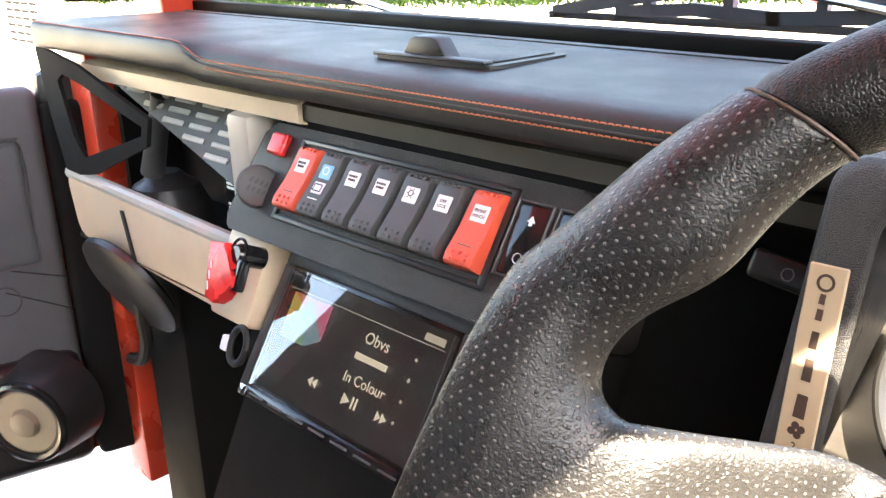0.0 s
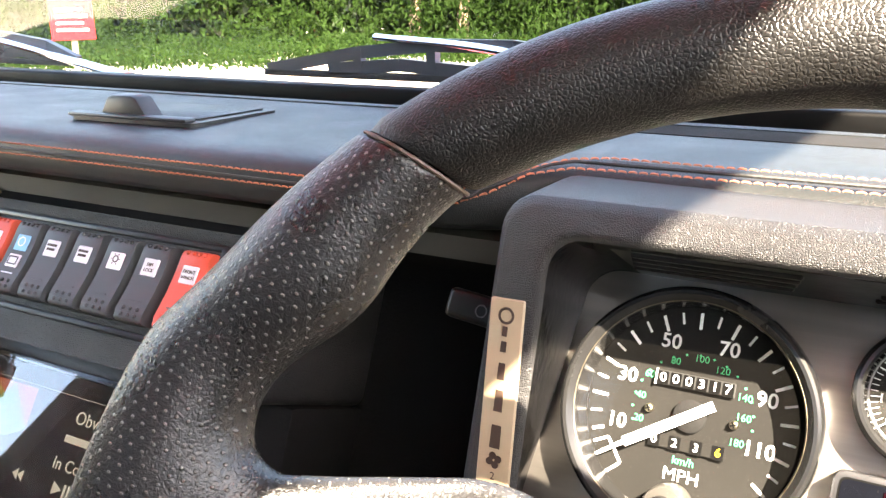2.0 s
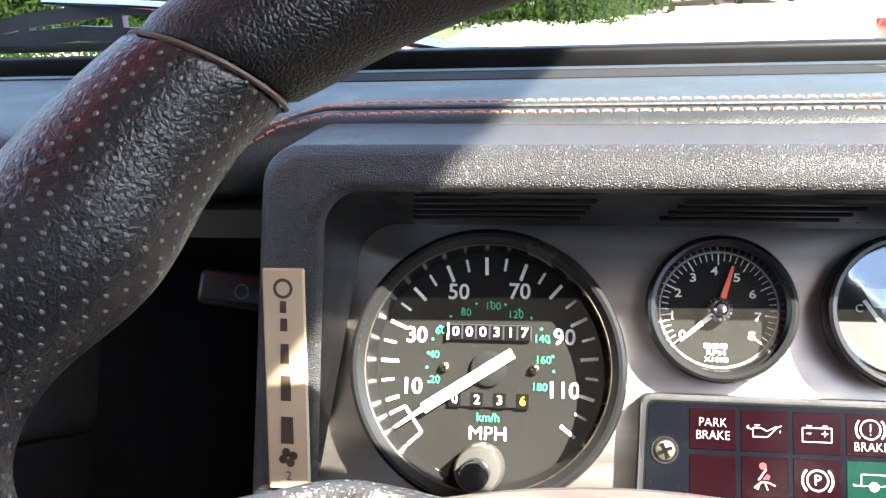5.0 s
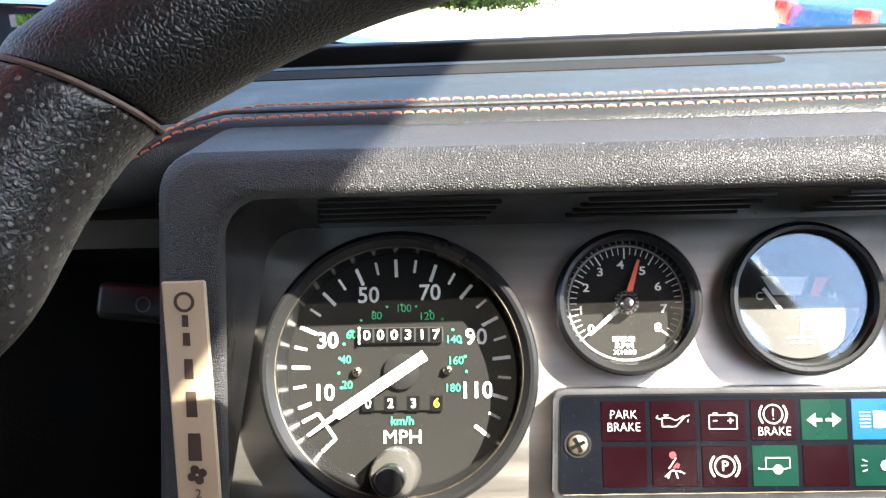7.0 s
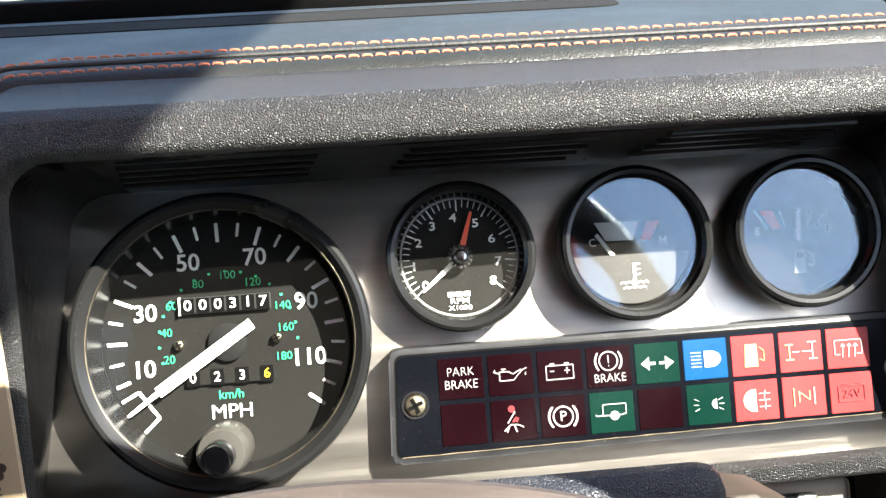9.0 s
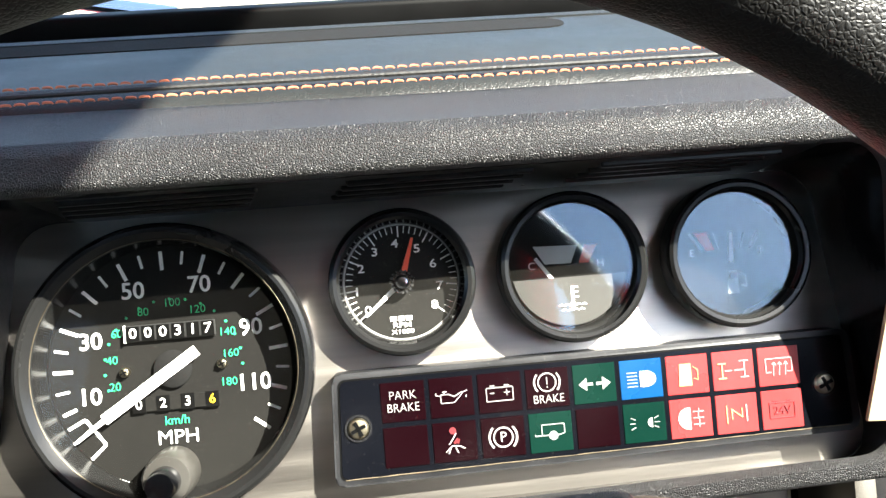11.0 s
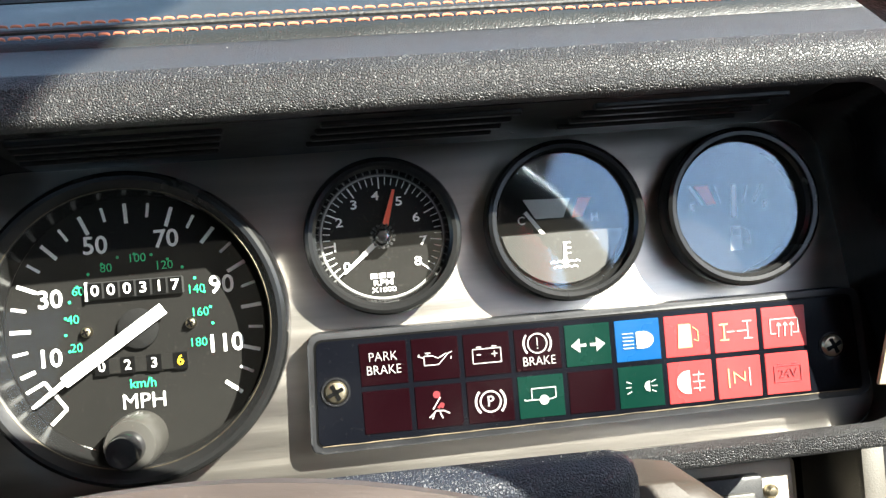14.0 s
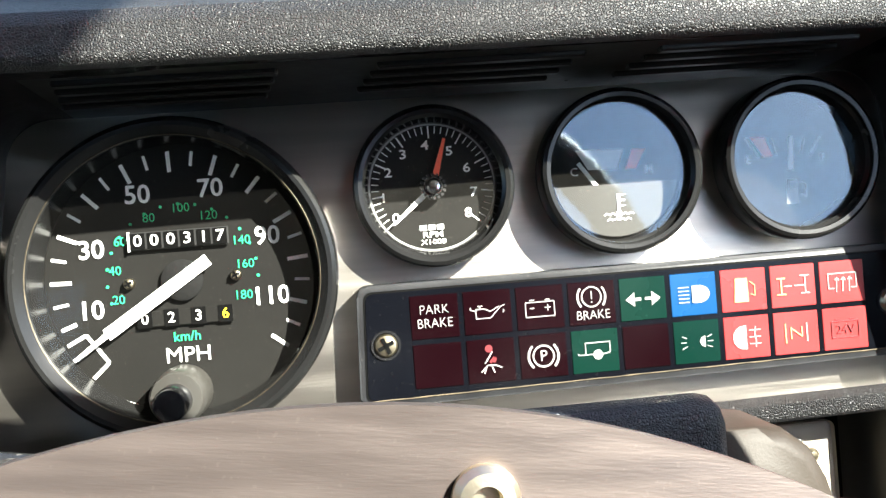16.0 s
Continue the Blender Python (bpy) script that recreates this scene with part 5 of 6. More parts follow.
def perforated(name="perforated_leather", rough=0.29, spec=0.45):
    """Wheel leather with staggered rows of small punched dots, laid out along the hide."""
    m = material(name, (0.015, 0.0145, 0.0143), rough, spec=spec, grain=0.14, grain_size=0.0010, relief="leather", vary_size=0.02, rough_vary=0.05)
    n, l = m.node_tree.nodes, m.node_tree.links
    p = n["Principled BSDF"]
    uv = n.new("ShaderNodeUVMap")
    uv.uv_map = "leather"
    sep = n.new("ShaderNodeSeparateXYZ")
    l.new(uv.outputs["UV"], sep.inputs[0])

    def math_node(op, a, b=None):
        q = n.new("ShaderNodeMath")
        q.operation = op
        for i, v in enumerate((a, b)):
            if v is None:
                continue
            if isinstance(v, (int, float)):
                q.inputs[i].default_value = v
            else:
                l.new(v, q.inputs[i])
        return q.outputs[0]

    across, along = 0.0031, 0.0027
    u = math_node('DIVIDE', sep.outputs["X"], along)
    v = math_node('DIVIDE', sep.outputs["Y"], across)
    odd = math_node('MULTIPLY', math_node('FLOORED_MODULO', math_node('FLOOR', u), 2), 0.5)
    fu = math_node('MULTIPLY', math_node('SUBTRACT', math_node('FRACT', u), 0.5), along)
    fv = math_node('MULTIPLY', math_node('SUBTRACT', math_node('FRACT', math_node('ADD', v, odd)), 0.5), across)
    dist = math_node('SQRT', math_node('ADD', math_node('MULTIPLY', fu, fu), math_node('MULTIPLY', fv, fv)))
    dot = n.new("ShaderNodeMapRange")
    dot.inputs["From Min"].default_value, dot.inputs["From Max"].default_value = 0.00024, 0.00052
    dot.inputs["To Min"].default_value, dot.inputs["To Max"].default_value = 1.0, 0.0
    l.new(dist, dot.inputs["Value"])
    dots = dot.outputs["Result"]
    crease = n.new("ShaderNodeTexNoise")
    crease.inputs["Scale"].default_value, crease.inputs["Detail"].default_value, crease.inputs["Distortion"].default_value = 760, 2.5, 0.9
    l.new(n["Texture Coordinate"].outputs["Object"], crease.inputs["Vector"])
    old = p.inputs["Base Color"].links[0].from_socket
    mix = n.new("ShaderNodeMix")
    mix.data_type = 'RGBA'
    l.new(dots, mix.inputs[0])
    l.new(old, mix.inputs[6])
    mix.inputs[7].default_value = (0.10, 0.094, 0.086, 1)
    l.new(mix.outputs[2], p.inputs["Base Color"])
    first = p.inputs["Normal"].links[0].from_node
    b2 = n.new("ShaderNodeBump")
    b2.inputs["Strength"].default_value, b2.inputs["Distance"].default_value = 0.6, 0.00055
    l.new(crease.outputs["Fac"], b2.inputs["Height"])
    l.new(first.outputs["Normal"], b2.inputs["Normal"])
    b = n.new("ShaderNodeBump")
    b.inputs["Strength"].default_value, b.inputs["Distance"].default_value = 0.7, 0.0005
    l.new(dots, b.inputs["Height"])
    l.new(b2.outputs["Normal"], b.inputs["Normal"])
    l.new(b.outputs["Normal"], p.inputs["Normal"])
    return m


M["perforated"] = perforated()

verts, faces = net_surface(grip_field, (-0.178, -0.020, -0.124), (-0.058, 0.066, 0.124), 0.0013)
for side, nm in ((1, "left"), (-1, "right")):
    me = bpy.data.meshes.new(nm + "_grip")
    v = verts * np.array([side, 1, 1])
    fc = faces if side == 1 else faces[:, ::-1]
    me.from_pydata(v.tolist(), [], fc.tolist())
    me.materials.append(M["perforated"])
    me.polygons.foreach_set("use_smooth", [True] * len(me.polygons))
    uu, vv = leather_uv(verts[:, 0], verts[:, 1], verts[:, 2])
    layer = me.uv_layers.new(name="leather")
    layer.data.foreach_set("uv", np.stack([uu[fc], vv[fc]], -1).ravel())
    grip = new(nm + "_grip", me)
    grip.parent = wheel
    grip["label"] = "perforated leather thumb grip running into its spoke"


def rim_piece(a0, a1, steps):
    """A length of the rim as a bent tube, cut aslant at its ends."""
    bm = bmesh.new()
    K, rings = 40, []
    for i in range(steps + 1):
        a, row = a0 + (a1 - a0) * i / steps, []
        for k in range(K):
            q = 2 * math.pi * k / K
            b = SEAMS[int(np.argmin([abs(a - s) for s in SEAMS]))]
            aa = a + skew(q, b) * math.exp(-abs(a - b) / 10)
            rc, ra, rb = (float(w) for w in rim_axes(aa))
            if i in (0, steps):
                ra, rb = ra - 0.0010, rb - 0.0010
            rho, t = rc + ra * math.cos(q), math.radians(aa)
            row.append(bm.verts.new((rho * math.cos(t), rb * math.sin(q), rho * math.sin(t))))
        rings.append(row)
    for r0, r1 in zip(rings, rings[1:]):
        for k in range(K):
            bm.faces.new((r0[k], r0[(k + 1) % K], r1[(k + 1) % K], r1[k]))
    return bm


part("top_grip", rim_piece(41.7, 138.3, 90), M["rim"], wheel, "grained leather upper rim", smooth=180)
part("bottom_grip", rim_piece(221.7, 318.3, 80), M["rim"], wheel, "grained leather lower rim", smooth=180)
M["piping"] = material("brown_seam_cord", (0.075, 0.050, 0.037), 0.6, grain=0.4, grain_size=0.001)
for a in SEAMS:
    bm, ringp = bmesh.new(), []
    for k in range(41):
        q = 2 * math.pi * k / 40
        aa = a + skew(q, a)
        rc, ra, rb = (float(w) - 0.0003 for w in rim_axes(aa))
        t = math.radians(aa)
        ringp.append(((rc + ra * math.cos(q)) * math.cos(t), rb * math.sin(q), (rc + ra * math.cos(q)) * math.sin(t)))
    tube(bm, ringp, 0.00055, 6)
    part("seam", bm, M["piping"], wheel, "brown corded leather seam")

# sunken centre plate with its bolts, set a little off the rim's axis
HUB = Matrix(WHEEL).inverted() @ DASH @ pose(-0.0031, -0.2094, -0.0352, -3, 7.98, 0)


def on_hub(ob):
    ob.matrix_basis = HUB
    return ob


bm = bmesh.new()
outline = [(x, 0.0466 - x * x / (2 * 0.172)) for x in (0.067 - 0.0067 * k for k in range(21))]
outline += [(-0.0695, 0.026), (-0.0722, 0.016), (-0.0760, 0.004), (-0.0775, -0.010), (-0.079, -0.022), (-0.080, -0.030), (-0.055, -0.045), (-0.040, -0.062), (-0.034, -0.085), (0.034, -0.085), (0.040, -0.062), (0.055, -0.045), (0.080, -0.030), (0.079, -0.022), (0.0775, -0.010), (0.0760, 0.004), (0.0722, 0.016), (0.0695, 0.026)]
prism(bm, outline, 0.0380, 0.0420, 0.0010)
plate = on_hub(part("centre_plate", bm, M["bronze"], wheel, "brushed brown anodised centre plate"))
for k in range(6):
    x, z = 0.0342 * math.sin(math.radians(60 * k + 13)), 0.0342 * math.cos(math.radians(60 * k + 13))
    part("bolt", lathe(bmesh.new(), [(0.0052, 0.0382), (0.0052, 0.0362), (0.0042, 0.0347), (0.0024, 0.0345), (0.0021, 0.0365), (0, 0.0367)], x, z, 24), M["bolt"], plate, "pale gold hex-socket bolt")
on_hub(part("horn_button", lathe(bmesh.new(), [(0.022, 0.0382), (0.022, 0.034), (0.019, 0.0315), (0.012, 0.0305), (0, 0.0302)], 0, 0, 40), M["gloss"], wheel))
on_hub(part("hub_boss", lathe(bmesh.new(), [(0.028, 0.0421), (0.029, 0.050), (0.027, 0.075), (0.026, 0.09), (0, 0.09)], 0, -0.012, 40), M["plastic"], wheel))
bm = bmesh.new()
tube(bm, [(0, 0.046, -0.060), (0, 0.030, -0.095), (0, 0.010, -0.130), (0, 0.002, -0.156)], [0.026, 0.020, 0.017, 0.016], 24, 0.5)
part("lower_spoke", bm, M["rim"], wheel, "leather-covered lower spoke", smooth=180)

# Black plastic; the navy in its base colour paints in reflected sky.
M["shroud"] = material("sky_tinted_black_plastic", (0.010, 0.012, 0.018), 0.40, grain=0.7, grain_size=0.0008, relief="leather")

# ---- steering column, stalks and lower trim ----
col = thing("steering_column", DASH, "black grained plastic steering column shroud", "steering column")
bm = boxed(-0.074, 0.0745, -0.108, 0.03, -0.098, -0.0062, 0.007, 3)
for v in bm.verts:
    v.co.z -= 0.46 * max(v.co.y + 0.100, 0) * (1 if v.co.z > -0.05 else 0.2)
part("shroud", bm, M["shroud"], col)
part("front_collar", lathe(bmesh.new(), [(0.045, -0.100), (0.045, -0.112), (0.042, -0.114), (0.030, -0.114), (0.030, -0.100)], 0.0, -0.055, 40), M["plastic"], col)
stalk = thing("column_stalk", DASH, "black plastic indicator stalk curving down from the column", "stalk", group="column stalks")
part("collar", lathe(bmesh.new(), [(0.010, 0), (0.0115, 0.004), (0.0115, 0.010), (0.009, 0.014), (0, 0.014)], 0, 0, 24), M["plastic"], stalk).matrix_basis = pose(0.066, -0.086, -0.030, 0, 0, -90)
bm = bmesh.new()
prism(bm, [(0.056, -0.095), (0.056, -0.030), (0.062, -0.0195), (0.074, -0.0174), (0.085, -0.0174), (0.093, -0.0188), (0.0995, -0.0240), (0.1035, -0.0320), (0.1055, -0.0450), (0.1060, -0.095)], -0.096, -0.068, 0.0045)
part("lever", bm, material("dusty_brown_plastic", (0.030, 0.023, 0.017), 0.6, spec=0.3, grain=0.2, grain_size=0.0008, dust=0.02), stalk, "dusty brown moulded lever body", smooth=60)
stalk = thing("column_stalk", DASH, "short flat black lever end with a moulded symbol", "stalk", group="column stalks")
lev = part("lever", boxed(-0.1905, -0.146, -0.004, 0.006, 0.0305, 0.0450, 0.003, 3, m=Matrix.Rotation(radians(6), 4, 'Y')), M["soffit"], stalk)
bm = bmesh.new()
ring(bm, -0.166, 0.0550, 0.0028, 0.0006, -0.0046)
part("symbol", bm, M["switch"], lev)

low = thing("lower_dash_panel", DASH, "dark plastic lower dash with a pale switch plate recess", "dash panel")
part("backing", boxed(-0.125, 0.42, 0.13, 0.16, -0.40, 0.085), M["matt"], low)
part("knee_panel", boxed(0.245, 0.42, 0.085, 0.12, -0.40, 0.03, 0.01), M["plastic"], low)
M["recess"] = material("warm_grey_recess_plastic", (0.095, 0.088, 0.076), 0.5, grain=0.25, grain_size=0.001, vary=0.2)
part("recess_frame", boxed(0.228, 0.240, 0.070, 0.13, -0.16, -0.045, 0.003), M["recess"], low)
part("recess_top", boxed(0.10, 0.240, 0.070, 0.13, -0.055, -0.045, 0.003), M["recess"], low)
splate = thing("switch_plate", DASH, "small pale metal switch plate with a chrome-headed screw", "switch plate")
part("plate", boxed(0.140, 0.2100, 0.0985, 0.1015, -0.118, -0.0647, 0.0035, 3), material("pale_stone_paint", (0.42, 0.375, 0.305), 0.5, grain=0.1, grain_size=0.002), splate)
sw = part("rocker", boxed(0.160, 0.1915, 0.0915, 0.0990, -0.105, -0.0702, 0.002), M["plastic"], splate)
part("rocker_key", boxed(0.1645, 0.1865, 0.0895, 0.0925, -0.102, -0.0775, 0.0015), M["mask"], sw)
part("legend", boxed(0.1745, 0.1785, 0.0890, 0.0896, -0.0835, -0.0805), M["white"], sw)
part("screw", lathe(bmesh.new(), [(0.0035, 0.0986), (0.0034, 0.0965), (0.002, 0.0950), (0, 0.0946)], 0.1973, -0.0800, 20), M["screw"], splate)

bm = bmesh.new()
box(bm, -0.315, -0.128, 0.10, 0.12, -0.30, 0.08)
thing("wall_underdash", DASH, "black panel behind the steering column", "panel", bm, M["matt"], kind="structure")

# ---- centre switch console ----
con = thing("switch_console", DASH, "black grained centre console with seven rocker switches", "switch console")
bm = bmesh.new()
prism(bm, quad_round([(-0.606, -0.016), (-0.285, -0.016), (-0.285, 0.0735), (-0.598, 0.0735)], 0.010), 0.0, 0.11, 0.004)
for v in bm.verts:
    v.co.y += (v.co.z) * 0.166 if v.co.y < 0.09 else 0
part("fascia", bm, M["vinyl"], con)
bm = bmesh.new()
prism(bm, [(-0.600, -0.0165), (-0.285, -0.0165), (-0.285, -0.30), (-0.575, -0.30), (-0.560, -0.14)], 0.030, 0.11, 0.003)
part("lower_body", bm, M["matt"], con)
part("left_cheek", boxed(-0.606, -0.552, 0.006, 0.032, -0.085, -0.015, 0.004), M["shelf"], con, "satin beige metal side cheek")
part("top_lip", profile_x(bmesh.new(), [(0.020, 0.0735), (0.012, 0.0790), (0.016, 0.0830), (0.05, 0.0830), (0.05, 0.0735)], -0.585, -0.285), M["plastic"], con)
TILT_F = Matrix.Translation((0, 0.0035, 0)) @ Matrix.Rotation(-math.atan(0.166), 4, 'X')
bm = bmesh.new()
for x0, x1, z0, z1 in ((-0.5495, -0.3355, 0.0620, 0.0665), (-0.5495, -0.3355, 0.0015, 0.0060), (-0.5495, -0.5435, 0.0015, 0.0665), (-0.3415, -0.3355, 0.0015, 0.0665)):
    box(bm, x0, x1, -0.0055, 0.002, z0, z1, 0.0018, 2, TILT_F)
part("switch_surround", bm, M["plastic"], con)
part("surround_floor", boxed(-0.546, -0.338, -0.0012, 0.002, 0.004, 0.064, m=TILT_F), M["seamline"], con)


def rocker_mesh(mat):
    """A curved rocker cap with two rows of pips at each end."""
    b = bmesh.new()
    prof = [(0.004, -0.0250), (-0.0140, -0.0245), (-0.0166, -0.0232), (-0.0164, -0.0180), (-0.0132, -0.0030), (-0.0118, 0.0100), (-0.0120, 0.0200), (-0.0110, 0.0235), (-0.0085, 0.0250), (0.004, 0.0250)]
    profile_x(b, prof, -0.0112, 0.0112)
    bmesh.ops.bevel(b, geom=[e for e in b.edges if all(v.co.y < 0.003 for v in e.verts)], offset=0.0011, segments=2, affect='EDGES', profile=0.5)
    return finish("cap", b, mat)


def pip_mesh():
    b = bmesh.new()
    lathe(b, [(0.0014, 0.0008), (0.0013, -0.0006), (0.0008, -0.0013), (0, -0.0014)], 0, 0, 10)
    return b


CAP = {k: rocker_mesh(M[k]) for k in ("switch", "switch_red")}
pips = {k: finish("pip", pip_mesh(), M[k]) for k in ("switch", "switch_red")}


def cap_y(z):
    """Depth of the rocker's face at a height."""
    zs, ys = (-0.0232, -0.0180, -0.0030, 0.0100, 0.0200, 0.0235), (-0.0166, -0.0164, -0.0132, -0.0118, -0.0120, -0.0110)
    return float(np.interp(z, zs, ys))


for k in range(7):
    key = "switch_red" if k in (0, 6) else "switch"
    x = -0.5285 + 0.02905 * k + (0.002 if k == 6 else 0)
    m = TILT_F @ pose(x, 0.0, 0.0345)
    cap = share("rocker_switch", CAP[key], con, m)
    cap["label"] = ("orange-red" if key == "switch_red" else "dark grey") + " curved rocker switch with a white label"
    for z in (-0.0205, -0.0165, 0.0225):
        for c in range(3 if z < 0 else 4):
            px = (c - 1) * 0.0056 if z < 0 else (c - 1.5) * 0.0045
            share("pip", pips[key], cap, pose(px, cap_y(z), z))
    bm = bmesh.new()
    box(bm, -0.0062, 0.0062, -0.0004, 0.0006, -0.0055, 0.0055, 0.0006, 1)
    lab = part("switch_label", bm, M["label_blue"] if k == 1 else M["label_white"], cap)
    lab.matrix_basis = pose(0, cap_y(0.0095) - 0.0004, 0.0095, -2, 0, 0)
    bm = bmesh.new()
    if k == 4:
        ring(bm, 0, 0.0012, 0.0020, 0.0007, -0.0008, steps=14)
        for a in range(0, 360, 60):
            bar(bm, *polar(0, 0.0012, 0.0028, a), *polar(0, 0.0012, 0.0038, a), 0.0005, -0.0008)
    elif k == 1:
        ring(bm, 0, 0.0008, 0.0030, 0.0007, -0.0008, steps=14)
    elif k in (5, 6):
        for zz, txt in ((0.0016, ("DIFF", "FRONT")[k - 5]), (-0.0018, ("LOCK", "WINCH")[k - 5])):
            words(txt, 0.0030, 0, zz, -0.0006, M["dark_print"], lab, "label_word", squeeze=0.95, bold=0.006)
    else:
        for zz, w in ((0.0022, 0.0044), (-0.0006, 0.0036)):
            for j in range(4):
                box(bm, -w + j * w * 0.52, -w + j * w * 0.52 + w * 0.36, -0.0008, -0.0003, zz - 0.0008, zz + 0.0008)
    if bm.verts:
        part("label_print", bm, M["dark_print"] if k != 1 else M["label_white"], lab)
    bm = bmesh.new()
    box(bm, -0.0052, 0.0052, cap_y(-0.0115) - 0.0004, cap_y(-0.0115) + 0.001, -0.0119, -0.0111)
    part("indicator_line", bm, M["label_white"] if k == 1 else M["switch"], cap)
    if k == 1:
        b2 = bmesh.new()
        box(b2, -0.0058, 0.0058, -0.0004, 0.0004, -0.0045, 0.0045, 0.0005, 1)
        l2 = part("switch_label", b2, M["label_white"], cap)
        l2.matrix_basis = pose(0, cap_y(-0.003) - 0.0006, -0.003, -8, 0, 0)
        b2 = bmesh.new()
        for x0, z0, x1, z1 in ((-0.004, -0.0025, 0.004, -0.0025), (0.004, -0.0025, 0.004, 0.0025), (0.004, 0.0025, -0.004, 0.0025), (-0.004, 0.0025, -0.004, -0.0025)):
            bar(b2, x0, z0, x1, z1, 0.0009, -0.0008)
        part("label_print", b2, M["switch"], l2)

hz = part("hazard_switch", boxed(-0.5860, -0.5585, -0.0030, 0.006, 0.0440, 0.0690, 0.0015, m=TILT_F), M["plastic"], con)
part("button", boxed(-0.5835, -0.5640, -0.0085, 0.0, 0.0480, 0.0655, 0.0025, 3, m=TILT_F), M["red"], hz, "bright red hazard button")
bm = bmesh.new()
CAP_TURN = TILT_F @ pose(-0.5760, -0.006, 0.0205, 0, 0, 44)
lathe(bm, [(0.0168, 0.016), (0.0168, -0.0035), (0.0152, -0.0055), (0.0136, -0.0046), (0.0, -0.0046)], 0, 0, 40)
bmesh.ops.transform(bm, matrix=CAP_TURN, verts=bm.verts)
lid = part("socket_cap", bm, M["switch"], con, "round black socket cap with moulded lettering bars")
bm = bmesh.new()
for z, w in ((0.0034, 0.0070), (-0.0034, 0.0070)):
    for j in range(4):
        xx = -w + 2 * w * j / 3.4
        bar(bm, xx, z - 0.0020, xx + 0.0015, z + 0.0020, 0.0020, -0.0056, 0.0010)
bmesh.ops.transform(bm, matrix=CAP_TURN, verts=bm.verts)
part("moulded_bars", bm, M["plastic"], lid)
for k in range(2):
    x = -0.3200 + 0.030 * k
    ws = part("window_switch", boxed(x - 0.0125, x + 0.0115, -0.0050, 0.003, 0.0150, 0.0590, 0.002, m=TILT_F), M["gloss"], con)
    bm = bmesh.new()
    for x0, x1, z0, z1 in ((x - 0.0140, x - 0.0125, 0.0135, 0.0605), (x + 0.0115, x + 0.0130, 0.0135, 0.0605), (x - 0.0125, x + 0.0115, 0.0590, 0.0605), (x - 0.0125, x + 0.0115, 0.0135, 0.0150)):
        box(bm, x0, x1, -0.0060, 0.003, z0, z1, 0.0004, 1, TILT_F)
    part("switch_rim", bm, M["switch"], ws)
    bm = bmesh.new()
    prism(bm, [(x - 0.0030, 0.0480), (x, 0.0520), (x + 0.0030, 0.0480), (x + 0.0012, 0.0480), (x + 0.0012, 0.0460), (x - 0.0012, 0.0460), (x - 0.0012, 0.0480)], -0.0054, -0.0050)
    bmesh.ops.transform(bm, matrix=TILT_F, verts=bm.verts)
    part("arrow", bm, M["white"], ws)
    bm = bmesh.new()
    ring(bm, x, 0.0260, 0.0030, 0.0006, -0.0054, steps=14)
    bmesh.ops.transform(bm, matrix=TILT_F, verts=bm.verts)
    part("arrow_outline", bm, M["label_white"], ws)
part("switch_bezel", boxed(-0.3370, -0.2860, -0.0030, 0.002, 0.0105, 0.0640, 0.002, m=TILT_F), M["vinyl"], con)
part("led", boxed(-0.4480, -0.4425, -0.0012, 0.001, 0.0690, 0.0705, 0.0004, 1, m=TILT_F), M["chrome"], con)

# ---- head unit ----
SCR = DASH @ Matrix.Translation((-0.4435, 0.0118, -0.0740)) @ Matrix.Rotation(-math.atan(0.0125 / 0.0887), 4, 'X')
hu = thing("head_unit", SCR, "touch-screen head unit with a clear-edged tilted glass face", "car stereo")
part("housing", boxed(-0.0920, 0.0920, 0.0040, 0.060, -0.0500, 0.0540, 0.002), M["gloss"], hu)
bm = bmesh.new()
for x0, x1, z0, z1 in ((-0.1010, 0.0940, 0.0470, 0.0575), (-0.1010, -0.0925, -0.050, 0.0470), (0.0860, 0.0940, -0.05, 0.0470)):
    box(bm, x0, x1, 0.002, 0.022, z0, z1, 0.0018)
part("surround", bm, M["switch"], hu)
lcd = part("screen", boxed(-0.0830, 0.0830, -0.0005, 0.0042, -0.0440, 0.0440, 0.0006, 1), M["lcd"], hu, "dim lit display showing a music player")
gp = part("glass", sheet([(-0.0845, -0.0026, -0.0455), (0.0845, -0.0026, -0.0455), (0.0845, -0.0026, 0.0455), (-0.0845, -0.0026, 0.0455)]), M["display_glass"], hu, smooth=0)
gp.visible_shadow = False
bm = bmesh.new()
box(bm, -0.0845, 0.0845, -0.0090, 0.0040, -0.0535, -0.0460, 0.0012)
kb = part("key_bar", bm, M["gloss"], hu, "gloss black key strip under the screen")
part("end_cap", boxed(-0.0850, -0.0760, -0.0098, 0.0040, -0.0538, -0.0462, 0.0012), M["chrome"], kb, "bright metal end cap")
for k in range(7):
    part("key", boxed(-0.072 + 0.0235 * k, -0.055 + 0.0235 * k, -0.0094, -0.0086, -0.0505, -0.0490, 0.0003, 1), M["switch"], kb)
M["lcd_text"] = glow("screen_text", (0.62, 0.60, 0.52, 1), 0.045)
M["lcd_dim"] = glow("screen_dim", (0.30, 0.29, 0.26, 1), 0.06)
TXT = -0.0008
words("Obvs", 0.0115, 0.0225, 0.0200, TXT, M["lcd_text"], lcd, "title")
bm = bmesh.new()
box(bm, 0.0070, 0.0390, TXT - 0.0002, TXT, 0.0045, 0.0090)
part("artist_bar", bm, M["lcd_text"], lcd)
words("In Colour", 0.0105, 0.0245, -0.0090, TXT, M["lcd_text"], lcd, "album_title")
bm = bmesh.new()
